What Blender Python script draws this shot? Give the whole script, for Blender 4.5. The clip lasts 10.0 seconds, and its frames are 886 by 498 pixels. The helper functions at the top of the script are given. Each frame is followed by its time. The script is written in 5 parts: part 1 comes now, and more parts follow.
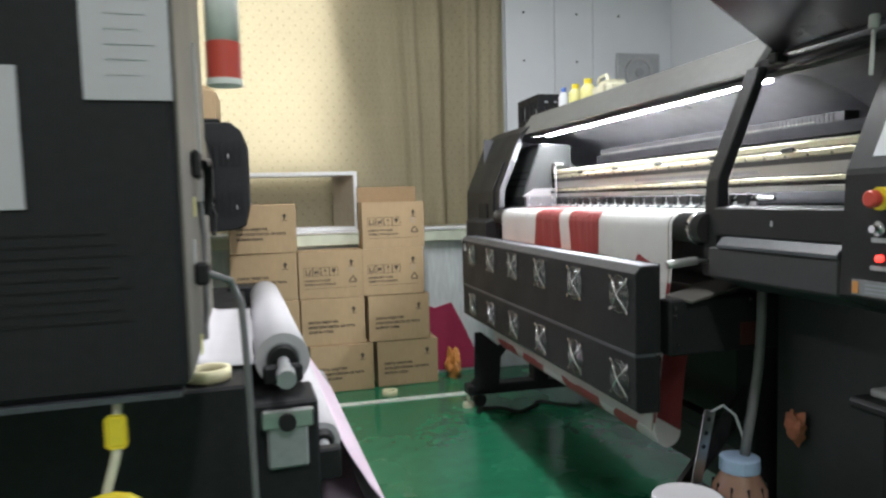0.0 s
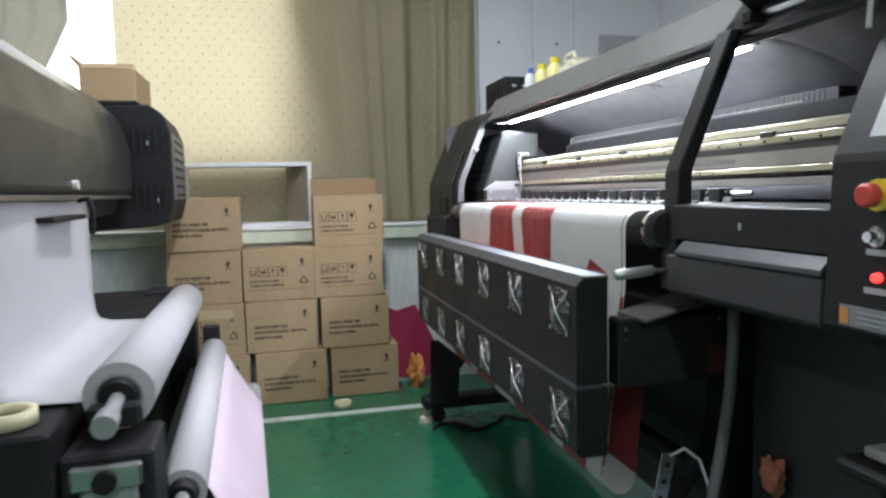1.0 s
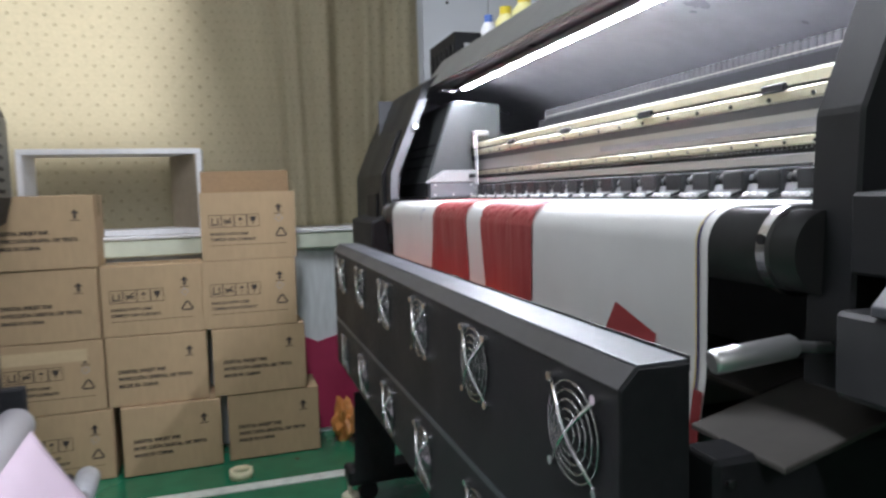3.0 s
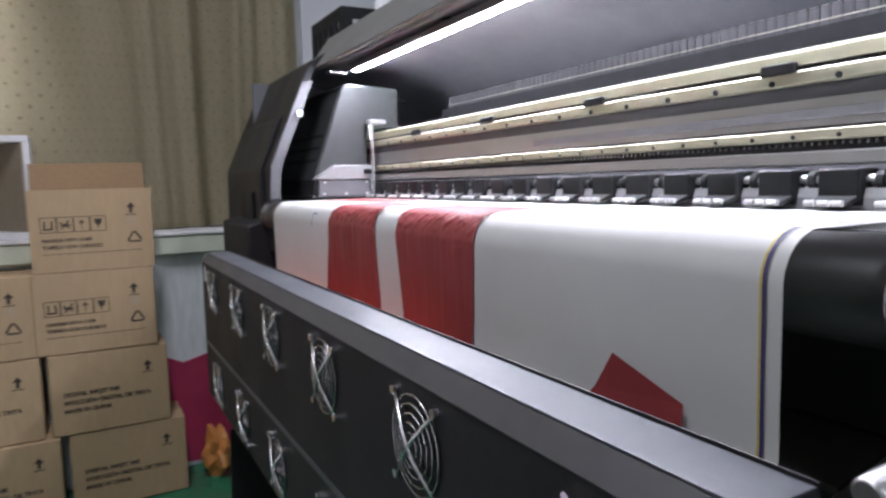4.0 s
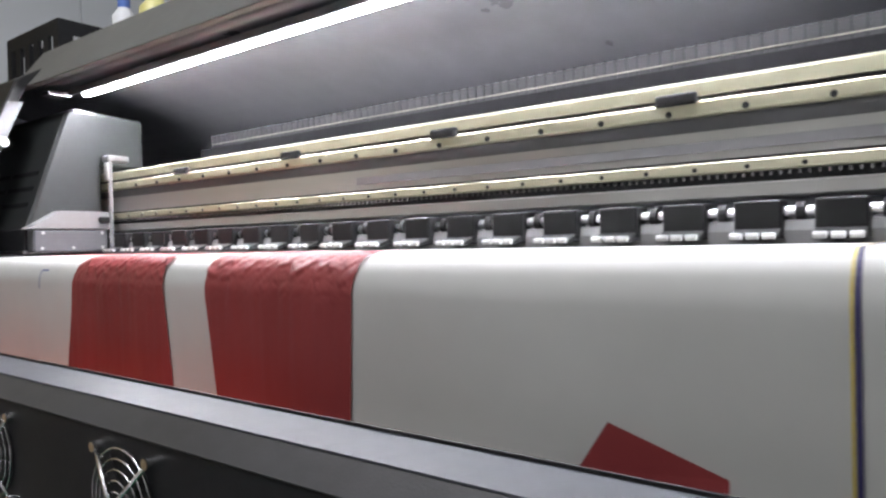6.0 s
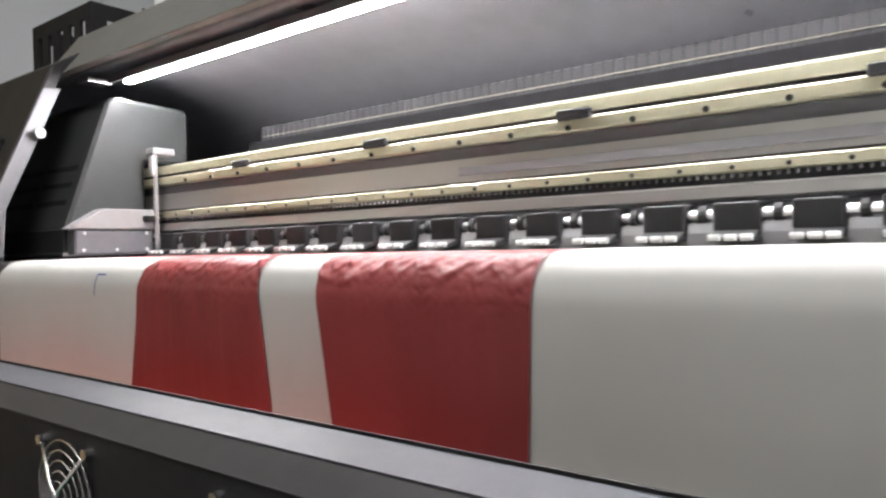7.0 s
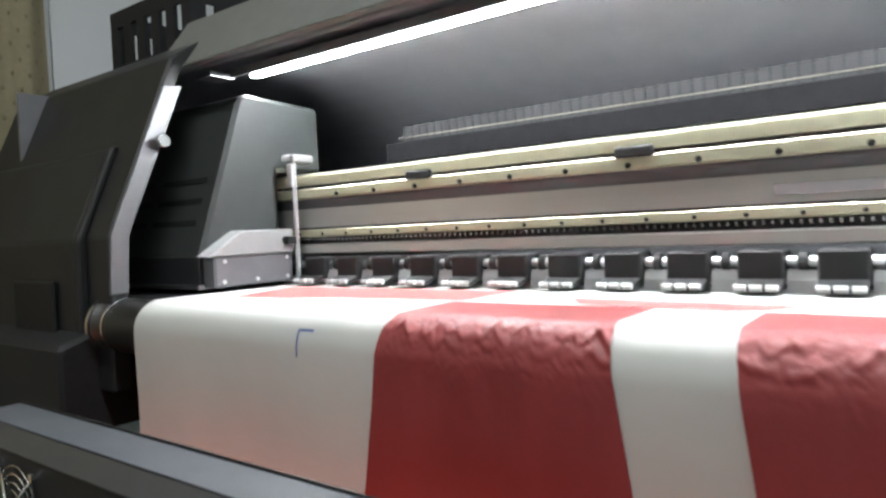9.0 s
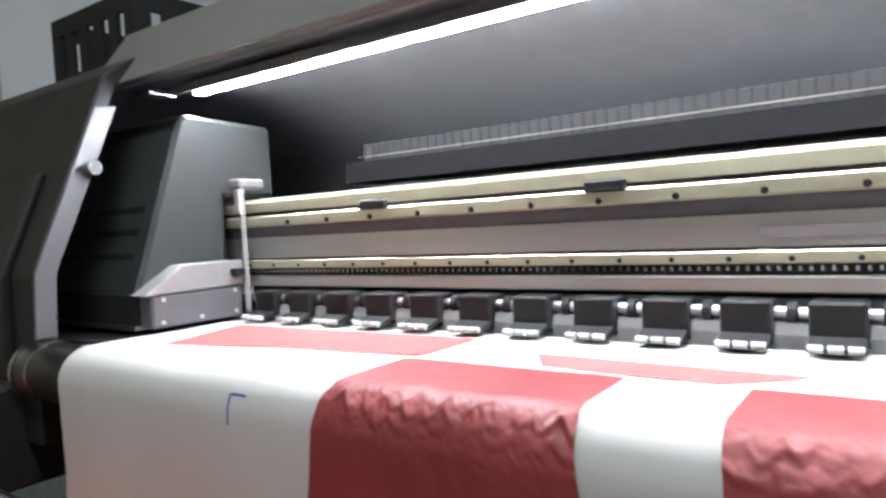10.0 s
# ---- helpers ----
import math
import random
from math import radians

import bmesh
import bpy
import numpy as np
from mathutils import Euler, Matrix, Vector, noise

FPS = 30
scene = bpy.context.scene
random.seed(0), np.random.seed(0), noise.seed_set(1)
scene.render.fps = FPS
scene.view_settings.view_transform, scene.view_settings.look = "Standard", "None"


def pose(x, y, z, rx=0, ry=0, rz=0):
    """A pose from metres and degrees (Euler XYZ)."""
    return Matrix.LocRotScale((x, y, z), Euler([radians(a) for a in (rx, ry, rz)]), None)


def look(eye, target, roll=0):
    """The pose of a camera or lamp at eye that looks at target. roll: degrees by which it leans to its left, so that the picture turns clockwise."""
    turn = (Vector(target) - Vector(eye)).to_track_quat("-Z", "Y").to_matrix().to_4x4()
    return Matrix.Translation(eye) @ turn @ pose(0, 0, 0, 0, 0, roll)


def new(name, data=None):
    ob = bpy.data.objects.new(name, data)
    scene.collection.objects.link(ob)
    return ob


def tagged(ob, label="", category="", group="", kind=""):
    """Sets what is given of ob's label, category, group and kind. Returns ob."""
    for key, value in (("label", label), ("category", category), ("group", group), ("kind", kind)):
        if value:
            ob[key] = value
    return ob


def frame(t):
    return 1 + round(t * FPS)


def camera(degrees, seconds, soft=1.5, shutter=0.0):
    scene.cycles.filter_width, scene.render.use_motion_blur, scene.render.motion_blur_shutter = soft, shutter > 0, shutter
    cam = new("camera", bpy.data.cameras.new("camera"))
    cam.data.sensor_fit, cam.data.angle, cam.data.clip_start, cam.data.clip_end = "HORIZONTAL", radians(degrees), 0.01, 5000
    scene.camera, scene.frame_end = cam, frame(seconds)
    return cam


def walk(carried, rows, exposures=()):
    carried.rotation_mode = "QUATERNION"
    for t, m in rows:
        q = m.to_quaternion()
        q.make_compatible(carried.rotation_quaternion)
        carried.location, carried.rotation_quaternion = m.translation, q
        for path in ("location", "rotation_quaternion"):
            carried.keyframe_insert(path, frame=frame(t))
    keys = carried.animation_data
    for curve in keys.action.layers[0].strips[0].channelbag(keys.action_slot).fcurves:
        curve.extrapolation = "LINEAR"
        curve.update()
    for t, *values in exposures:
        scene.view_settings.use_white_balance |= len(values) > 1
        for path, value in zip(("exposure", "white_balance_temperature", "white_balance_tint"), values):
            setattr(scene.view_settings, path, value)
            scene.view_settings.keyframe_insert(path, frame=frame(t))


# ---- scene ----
cam = camera(66.4, 10.0, soft=2.5, shutter=0.4)
PATH = [
    (0, (0.245, 0.467, 1.238), (0.721, 2.404, 1.09), -1.6),
    (0.5, (0.435, 0.604, 1.233), (0.9, 2.542, 1.07), -1.7),
    (1, (0.59, 0.781, 1.234), (1.056, 2.719, 1.065), -1.4),
    (1.5, (0.714, 0.97, 1.236), (1.177, 2.908, 1.061), -1.7),
    (2, (0.763, 1.226, 1.22), (1.226, 3.163, 1.035), -2.1),
    (2.5, (0.796, 1.466, 1.202), (1.267, 3.402, 1.02), -1.9),
    (3, (0.911, 1.691, 1.201), (1.508, 3.593, 1.034), -1.6),
    (3.2, (0.935, 1.75, 1.205), (1.595, 3.63, 1.036), -1.5),
    (4.3, (0.955, 2.087, 1.224), (2.027, 3.769, 1.05), -1.1),
    (4.5, (0.946, 2.112, 1.205), (2.121, 3.725, 1.082), -0.8),
    (5, (0.945, 2.179, 1.202), (2.407, 3.543, 1.148), -1.1),
    (5.5, (0.918, 2.249, 1.187), (2.51, 3.459, 1.154), -1.2),
    (7, (0.935, 2.571, 1.184), (2.537, 3.767, 1.171), -1.5),
    (7.5, (0.922, 2.706, 1.168), (2.527, 3.899, 1.148), -1.7),
    (8, (0.908, 2.826, 1.193), (2.504, 4.03, 1.15), -2.1),
    (8.5, (0.896, 2.896, 1.235), (2.495, 4.095, 1.183), -2.5),
    (9, (0.913, 3.009, 1.268), (2.512, 4.208, 1.205), -2.6),
    (9.5, (0.966, 3.049, 1.35), (2.555, 4.264, 1.296), -2.6),
    (10, (1.011, 3.032, 1.324), (2.639, 4.191, 1.245), -3.2),
]
SIZE = 1.18  # metres to one unit of the plan below
walk(cam, [(t, look(eye, target, roll)) for t, eye, target, roll in PATH],
     [(0.0, 0.2, 6600, 12), (1.0, 0.0, 6250, 12), (2.0, 0.05, 6100, 16), (3.2, -0.25, 6250, 16), (4.5, -0.55, 6200, 24), (5.5, -0.5, 6350, 18), (7.0, -0.4, 7000, 16), (8.0, -0.32, 7050, 12), (8.5, -0.36, 6950, 7), (9.5, -0.55, 6450, 10), (10.0, -0.55, 6450, 12)])

# ---- world and lights ----
world = bpy.data.worlds.new("world")
world.use_nodes = True
scene.world = world
world.node_tree.nodes["Background"].inputs[0].default_value = (0.8, 0.9, 1.0, 1)
world.node_tree.nodes["Background"].inputs[1].default_value = 0.3


def area(name, m, sx, sy, watts, colour):
    lamp = bpy.data.lights.new(name, "AREA")
    lamp.shape, lamp.size, lamp.size_y, lamp.energy, lamp.color = "RECTANGLE", sx * SIZE, sy * SIZE, watts * SIZE * SIZE, colour
    ob = new(name, lamp)
    ob.matrix_world = m
    return ob


WINDOW_W, LED_GLOW = 7.0, 385.0
# unseen overhead tubes; number, places and watts chosen for the brightness wanted
TUBES = [(0.72, 2.75, 2.78, 44.0), (2.1, 1.2, 2.78, 18.0), (0.50, -0.9, 2.78, 44.0), (-1.5, 2.4, 2.78, 26.0)]
for tx, ty, tz, watts in TUBES:
    area("tube_light", pose(tx, ty, tz - 0.05), 0.10, 1.2, watts, (0.925, 0.97, 1.0))
area("window_light", pose(-0.34, 4.78, 1.95, 90, 0, 180), 1.8, 1.3, WINDOW_W, (0.96, 0.985, 1.0))


# ---- materials ----
def material(name, colour, rough=0.5, metal=0.0, vary=0.12, grain=40.0, bump=0.05, fine=400.0, coat=0.0, blotch=4.0, stretch=(1, 1, 1), gloss=0.5):
    m = bpy.data.materials.new(name)
    m.use_nodes = True
    nt = m.node_tree
    n, l = nt.nodes, nt.links
    b = n["Principled BSDF"]
    b.inputs["Roughness"].default_value, b.inputs["Metallic"].default_value = rough, metal
    b.inputs["Coat Weight"].default_value, b.inputs["Specular IOR Level"].default_value = coat, gloss
    co = n.new("ShaderNodeTexCoord")
    mp = n.new("ShaderNodeMapping")
    mp.inputs["Scale"].default_value = stretch
    l.new(co.outputs["Object"], mp.inputs[0])
    n1, n2 = n.new("ShaderNodeTexNoise"), n.new("ShaderNodeTexNoise")
    n1.inputs["Scale"].default_value, n1.inputs["Detail"].default_value = blotch, 5
    n2.inputs["Scale"].default_value, n2.inputs["Detail"].default_value = grain, 4
    l.new(mp.outputs[0], n1.inputs["Vector"])
    l.new(mp.outputs[0], n2.inputs["Vector"])
    add = n.new("ShaderNodeMath")
    add.operation = "ADD"
    l.new(n1.outputs["Fac"], add.inputs[0])
    l.new(n2.outputs["Fac"], add.inputs[1])
    rng = n.new("ShaderNodeMapRange")
    rng.inputs["From Min"].default_value, rng.inputs["From Max"].default_value = 0.6, 1.4
    rng.inputs["To Min"].default_value, rng.inputs["To Max"].default_value = 1 - vary, 1 + vary
    l.new(add.outputs[0], rng.inputs["Value"])
    mul = n.new("ShaderNodeVectorMath")
    mul.operation = "SCALE"
    mul.inputs[0].default_value = colour
    l.new(rng.outputs[0], mul.inputs["Scale"])
    l.new(mul.outputs[0], b.inputs["Base Color"])
    rr = n.new("ShaderNodeMapRange")
    rr.inputs["From Min"].default_value, rr.inputs["From Max"].default_value = 0.3, 0.7
    rr.inputs["To Min"].default_value, rr.inputs["To Max"].default_value = max(0.03, rough - 0.07), min(1, rough + 0.07)
    l.new(n1.outputs["Fac"], rr.inputs["Value"])
    l.new(rr.outputs[0], b.inputs["Roughness"])
    if bump:
        n3 = n.new("ShaderNodeTexNoise")
        n3.inputs["Scale"].default_value, n3.inputs["Detail"].default_value = fine, 2
        l.new(mp.outputs[0], n3.inputs["Vector"])
        bp = n.new("ShaderNodeBump")
        bp.inputs["Strength"].default_value, bp.inputs["Distance"].default_value = bump, 0.002
        l.new(n3.outputs["Fac"], bp.inputs["Height"])
        l.new(bp.outputs[0], b.inputs["Normal"])
    return m


def glow(name, colour, strength):
    m = bpy.data.materials.new(name)
    m.use_nodes = True
    b = m.node_tree.nodes["Principled BSDF"]
    b.inputs["Base Color"].default_value = (*colour, 1)
    b.inputs["Emission Color"].default_value = (*colour, 1)
    b.inputs["Emission Strength"].default_value = strength
    return m


BLACK = material("black_powder_coat", (0.018, 0.0182, 0.020), 0.55, 0.0, 0.25, 60, 0.25, 900, gloss=0.2)
COVER = material("dark_grey_cover", (0.0150, 0.0155, 0.017), 0.46, 0.0, 0.2, 30, 0.15, 900, gloss=0.35)
CARRIAGE = material("graphite_cover", (0.031, 0.034, 0.034), 0.42, 0.0, 0.12, 30, 0.08, 900, gloss=0.4)
HOODIN = material("hood_lining", (0.155, 0.155, 0.168), 0.34, 0.0, 0.12, 20, 0.05, 500)
CHAINM = material("chain_grey", (0.034, 0.034, 0.036), 0.7, 0.0, 0.1, gloss=0.1)
CORDM = material("tan_cord", (0.17, 0.155, 0.13), 0.7)
LINKM = material("chain_link_grey", (0.024, 0.024, 0.026), 0.7, 0.0, 0.1, gloss=0.1)
TRAYM = material("tray_black", (0.010, 0.010, 0.011), 0.8, 0.0, 0.2, gloss=0.06)
PADM = material("pad_plastic", (0.46, 0.46, 0.455), 0.45)
SLATE = material("slate_strip", (0.12, 0.12, 0.13), 0.4, 0.3, 0.1)
SIDEPL = material("side_plate_grey", (0.20, 0.20, 0.205), 0.45, 0.0, 0.1)
STRIPM = material("strip_steel", (0.105, 0.105, 0.112), 0.42, 0.5, 0.08)
GUIDE = material("satin_guide_bar", (0.60, 0.60, 0.60), 0.36, 0.8, 0.05)
HOODOUT = material("hood_paint", (0.135, 0.135, 0.13), 0.42, 0.0, 0.15, 30, 0.12, 900)
LIP = material("dryer_lip", (0.068, 0.073, 0.083), 0.34, 0.0, 0.18, 60, 0.12, 700, gloss=0.4)
RUBBER = material("black_rubber", (0.012, 0.012, 0.013), 0.55, 0.0, 0.2, gloss=0.25)
ROLLER = material("black_roller", (0.024, 0.023, 0.023), 0.30, 0.0, 0.2)
CHROME = material("chrome", (0.72, 0.72, 0.73), 0.18, 1.0, 0.06, 60, 0.02)
STEEL = material("brushed_steel", (0.50, 0.50, 0.51), 0.34, 1.0, 0.1, 60, 0.05, 300, stretch=(1, 0.05, 1))
ALU = material("anodised_aluminium", (0.62, 0.62, 0.60), 0.42, 0.75, 0.08, 40, 0.03, 300, stretch=(1, 0.03, 1))
# yellow tint stands in for yellowish reflections on the silvery rails
ALUWARM = material("warm_tinted_aluminium", (0.60, 0.585, 0.43), 0.42, 0.8, 0.10, 40, 0.03, 300, stretch=(1, 0.03, 1))
GREYPLATE = material("grey_plate", (0.36, 0.36, 0.38), 0.42, 0.2, 0.1)
BROWNPLATE = material("tray_plate", (0.085, 0.079, 0.072), 0.4, 0.1, 0.15)
WHITEPART = material("white_plastic", (0.72, 0.72, 0.70), 0.35, 0.0, 0.08)
CLOTH = material("white_polyester", (0.66, 0.66, 0.64), 0.75, 0.0, 0.05, 14, 0.08, 900, blotch=2.5)
REDINK = material("red_print", (0.27, 0.042, 0.044), 0.50, 0.0, 0.16, 18, 0.15, 600, blotch=5, stretch=(1, 1, 0.35))
PALERED = material("half_printed_red", (0.50, 0.085, 0.08), 0.65, 0.0, 0.16, 18, 0.3, 160)
BLUEINK = material("blue_mark", (0.06, 0.10, 0.30), 0.6)
NAVY = material("navy_edge", (0.035, 0.030, 0.10), 0.6)
YELLOWEDGE = material("yellow_edge", (0.55, 0.42, 0.06), 0.6)
PAPER = material("white_paper_roll", (0.48, 0.468, 0.492), 0.6, 0.0, 0.04, 10, 0.05)
PINKPAPER = material("pink_tinted_paper", (0.60, 0.49, 0.575), 0.6, 0.0, 0.1, 3, 0.05, blotch=2.0)
CARD = material("cardboard", (0.40, 0.28, 0.160), 0.75, 0.0, 0.10, 60, 0.15, 500, blotch=6, stretch=(1, 1, 0.25))
CARDIN = material("cardboard_inner", (0.30, 0.19, 0.10), 0.8, 0.0, 0.12, 60, 0.15)
CARDINK = material("carton_print", (0.035, 0.026, 0.020), 0.7)
TAPE = material("packing_tape", (0.55, 0.42, 0.26), 0.15, 0.0, 0.1, coat=0.4)
MASKTAPE = material("masking_tape", (0.70, 0.64, 0.42), 0.6)
WALLP = material("white_wall_panel", (0.74, 0.76, 0.80), 0.45, 0.0, 0.05, 3, 0.04, blotch=1.2)
PLASTER = material("plaster", (0.62, 0.60, 0.54), 0.8, 0.0, 0.08, 20, 0.2, 120)
BOARD = material("peeling_board", (0.66, 0.69, 0.70), 0.6, 0.0, 0.16, 12, 0.4, 60, blotch=3, stretch=(4, 1, 0.7))
MAGENTA = material("magenta_board", (0.36, 0.028, 0.085), 0.55, 0.0, 0.12, 12, 0.1)
SILL = material("painted_sill", (0.58, 0.62, 0.50), 0.5, 0.0, 0.15, 14, 0.2)
SHELFW = material("white_shelf_edge", (0.74, 0.74, 0.75), 0.45)
SHELFSIDE = material("shelf_side_board", (0.27, 0.22, 0.16), 0.7, 0.0, 0.15, 30, 0.2)
DRAPE = material("pale_drape", (0.70, 0.66, 0.54), 0.85, 0.0, 0.08, 30, 0.3)
CEIL = material("ceiling_paint", (0.72, 0.72, 0.70), 0.85, 0.0, 0.05, 5, 0.05)
LINE = material("worn_white_line", (0.62, 0.66, 0.60), 0.55, 0.0, 0.3, 25, 0.2, blotch=9)
PALEYEL = material("pale_yellow_plastic", (0.70, 0.66, 0.28), 0.4)
YELLOW = material("yellow_plastic", (0.75, 0.60, 0.04), 0.35)
BLUE = material("blue_plastic", (0.10, 0.19, 0.55), 0.35)
CREAM = material("cream_jug", (0.62, 0.60, 0.46), 0.4)
REDPL = material("red_plastic", (0.56, 0.07, 0.05), 0.35)
ORANGE = material("orange_bag", (0.62, 0.26, 0.07), 0.5, 0.0, 0.25, 20, 0.6, 40)
RAG = material("stained_rag", (0.50, 0.17, 0.10), 0.8, 0.0, 0.35, 20, 0.6, 40)
JAR = material("brown_jar", (0.34, 0.19, 0.14), 0.25, 0.0, 0.25, 8, 0.05, coat=0.3)
JARLID = material("pale_blue_lid", (0.36, 0.48, 0.66), 0.4)
HOSE = material("grey_hose", (0.15, 0.15, 0.155), 0.4)
GREYMOTOR = material("motor_grey", (0.34, 0.345, 0.36), 0.4, 0.3, 0.15)
PRINTHOOD = material("printer_hood_paint", (0.034, 0.033, 0.031), 0.34, 0.0, 0.12, 20, 0.08)
# lighter copy of the black, standing in for haze over the dark parts
LIFTED_BLACK = material("lifted_black_paint", (0.036, 0.036, 0.039), 0.5, 0.0, 0.2, 40, 0.15, 700)
TAUPE = material("taupe_side_panel", (0.125, 0.118, 0.105), 0.45, 0.0, 0.10, 20, 0.1)
DARKRED = material("dark_red_label", (0.10, 0.022, 0.02), 0.5)
STICKER = material("grey_sticker", (0.22, 0.22, 0.23), 0.4)
TOUCH = material("panel_sheet", (0.55, 0.57, 0.60), 0.3, 0.0, 0.05)
LABEL = material("label_plate", (0.42, 0.43, 0.45), 0.4)
PRINTBAR = material("grey_print", (0.30, 0.32, 0.36), 0.6)
SMOKE = material("smoked_lid", (0.016, 0.013, 0.017), 0.30, 0.0, 0.2, 10, 0.0, gloss=0.15)
LEDMAT = glow("led_emitter", (0.90, 0.945, 1.0), LED_GLOW)
HEATER = glow("infrared_heater", (1.0, 0.13, 0.035), 7.0)
REDGLOW = glow("red_indicator", (1.0, 0.04, 0.03), 3.0)
SKYGLOW = glow("daylight", (0.95, 0.98, 1.0), 2.2)


def thin_cloth(m, share):
    """Lets part of the light through, as thin woven cloth does."""
    n, l = m.node_tree.nodes, m.node_tree.links
    b = n["Principled BSDF"]
    thin = n.new("ShaderNodeBsdfTranslucent")
    l.new(b.inputs["Base Color"].links[0].from_socket, thin.inputs["Color"])
    both = n.new("ShaderNodeMixShader")
    both.inputs[0].default_value = share
    l.new(b.outputs[0], both.inputs[1])
    l.new(thin.outputs[0], both.inputs[2])
    l.new(both.outputs[0], n["Material Output"].inputs["Surface"])


thin_cloth(CLOTH, 0.28)
thin_cloth(REDINK, 0.15)


def floor_material():
    m = material("green_epoxy", (0.015, 0.165, 0.082), 0.25, 0.0, 0.22, 12, 0.06, 60, coat=0.2, blotch=1.6)
    return m


GREEN = floor_material()


def curtain_material():
    """Beige cloth with a staggered grid of small raised dots."""
    m = material("dotted_curtain_cloth", (0.46, 0.405, 0.275), 0.8, 0.0, 0.10, 60, 0.0, blotch=2.0)
    nt = m.node_tree
    n, l = nt.nodes, nt.links
    b = n["Principled BSDF"]
    uv = n.new("ShaderNodeUVMap")
    sep = n.new("ShaderNodeSeparateXYZ")
    l.new(uv.outputs[0], sep.inputs[0])

    def math_node(op, a, c=None):
        k = n.new("ShaderNodeMath")
        k.operation = op
        for i, v in enumerate((a, c)):
            if v is None:
                continue
            if isinstance(v, (int, float)):
                k.inputs[i].default_value = v
            else:
                l.new(v, k.inputs[i])
        return k.outputs[0]
    row = math_node("DIVIDE", sep.outputs[1], 0.040)
    odd = math_node("MULTIPLY", math_node("MODULO", math_node("FLOOR", row), 2.0), 0.5)
    col = math_node("ADD", math_node("DIVIDE", sep.outputs[0], 0.068), odd)
    fx = math_node("SUBTRACT", math_node("FRACT", col), 0.5)
    fz = math_node("MULTIPLY", math_node("SUBTRACT", math_node("FRACT", row), 0.5), 0.59)
    d = math_node("SQRT", math_node("ADD", math_node("MULTIPLY", fx, fx), math_node("MULTIPLY", fz, fz)))
    dot = n.new("ShaderNodeMapRange")
    dot.inputs["From Min"].default_value, dot.inputs["From Max"].default_value = 0.055, 0.115
    dot.inputs["To Min"].default_value, dot.inputs["To Max"].default_value = 1.0, 0.0
    l.new(d, dot.inputs["Value"])
    weave = n.new("ShaderNodeTexNoise")
    weave.inputs["Scale"].default_value = 260
    hgt = math_node("ADD", math_node("MULTIPLY", dot.outputs[0], 1.0), math_node("MULTIPLY", weave.outputs["Fac"], 0.25))
    bp = n.new("ShaderNodeBump")
    bp.inputs["Strength"].default_value, bp.inputs["Distance"].default_value = 1.0, 0.010
    l.new(hgt, bp.inputs["Height"])
    l.new(bp.outputs[0], b.inputs["Normal"])
    old = b.inputs["Base Color"].links[0].from_socket
    mix = n.new("ShaderNodeMix")
    mix.data_type = "RGBA"
    l.new(math_node("MULTIPLY", dot.outputs[0], 0.38), mix.inputs["Factor"])
    l.new(old, mix.inputs["A"])
    mix.inputs["B"].default_value = (0.24, 0.19, 0.115, 1)
    l.new(mix.outputs["Result"], b.inputs["Base Color"])
    thin = n.new("ShaderNodeBsdfTranslucent")
    l.new(mix.outputs["Result"], thin.inputs["Color"])
    both = n.new("ShaderNodeMixShader")
    both.inputs[0].default_value = 0.42
    l.new(b.outputs[0], both.inputs[1])
    l.new(thin.outputs[0], both.inputs[2])
    l.new(both.outputs[0], n["Material Output"].inputs["Surface"])
    return m


CURTAIN = curtain_material()


# ---- mesh helpers ----
def part(name, bm, mat, parent=None, label="", smooth=False):
    me = bpy.data.meshes.new(name)
    bmesh.ops.recalc_face_normals(bm, faces=bm.faces)
    if smooth:
        for f in bm.faces:
            f.smooth = len(f.verts) == 4 or smooth == 2
    bm.to_mesh(me)
    bm.free()
    me.materials.append(mat)
    ob = new(name, me)
    if parent is not None:
        ob.parent = parent
    if label:
        tagged(ob, label)
    return ob


def thing(name, label, category, group="", kind="", at=(0, 0, 0), turn=0):
    ob = new(name)
    ob.empty_display_size = 0.05
    ob.matrix_world = pose(*at, 0, 0, turn)
    return tagged(ob, label, category, group, kind)


def box(x0, x1, y0, y1, z0, z1, bevel=0.0, bm=None, seg=1):
    b = bmesh.new()
    v = [b.verts.new((x, y, z)) for x in (x0, x1) for y in (y0, y1) for z in (z0, z1)]
    for f in ((0, 1, 3, 2), (4, 6, 7, 5), (0, 4, 5, 1), (2, 3, 7, 6), (0, 2, 6, 4), (1, 5, 7, 3)):
        b.faces.new([v[i] for i in f])
    bmesh.ops.recalc_face_normals(b, faces=b.faces)
    if bevel:
        bmesh.ops.bevel(b, geom=list(b.edges), offset=bevel, segments=seg, affect="EDGES")
    return merge(bm, b)


def merge(bm, b):
    if bm is None:
        return b
    me = bpy.data.meshes.new("scratch")
    b.to_mesh(me)
    b.free()
    bm.from_mesh(me)
    bpy.data.meshes.remove(me)
    return bm


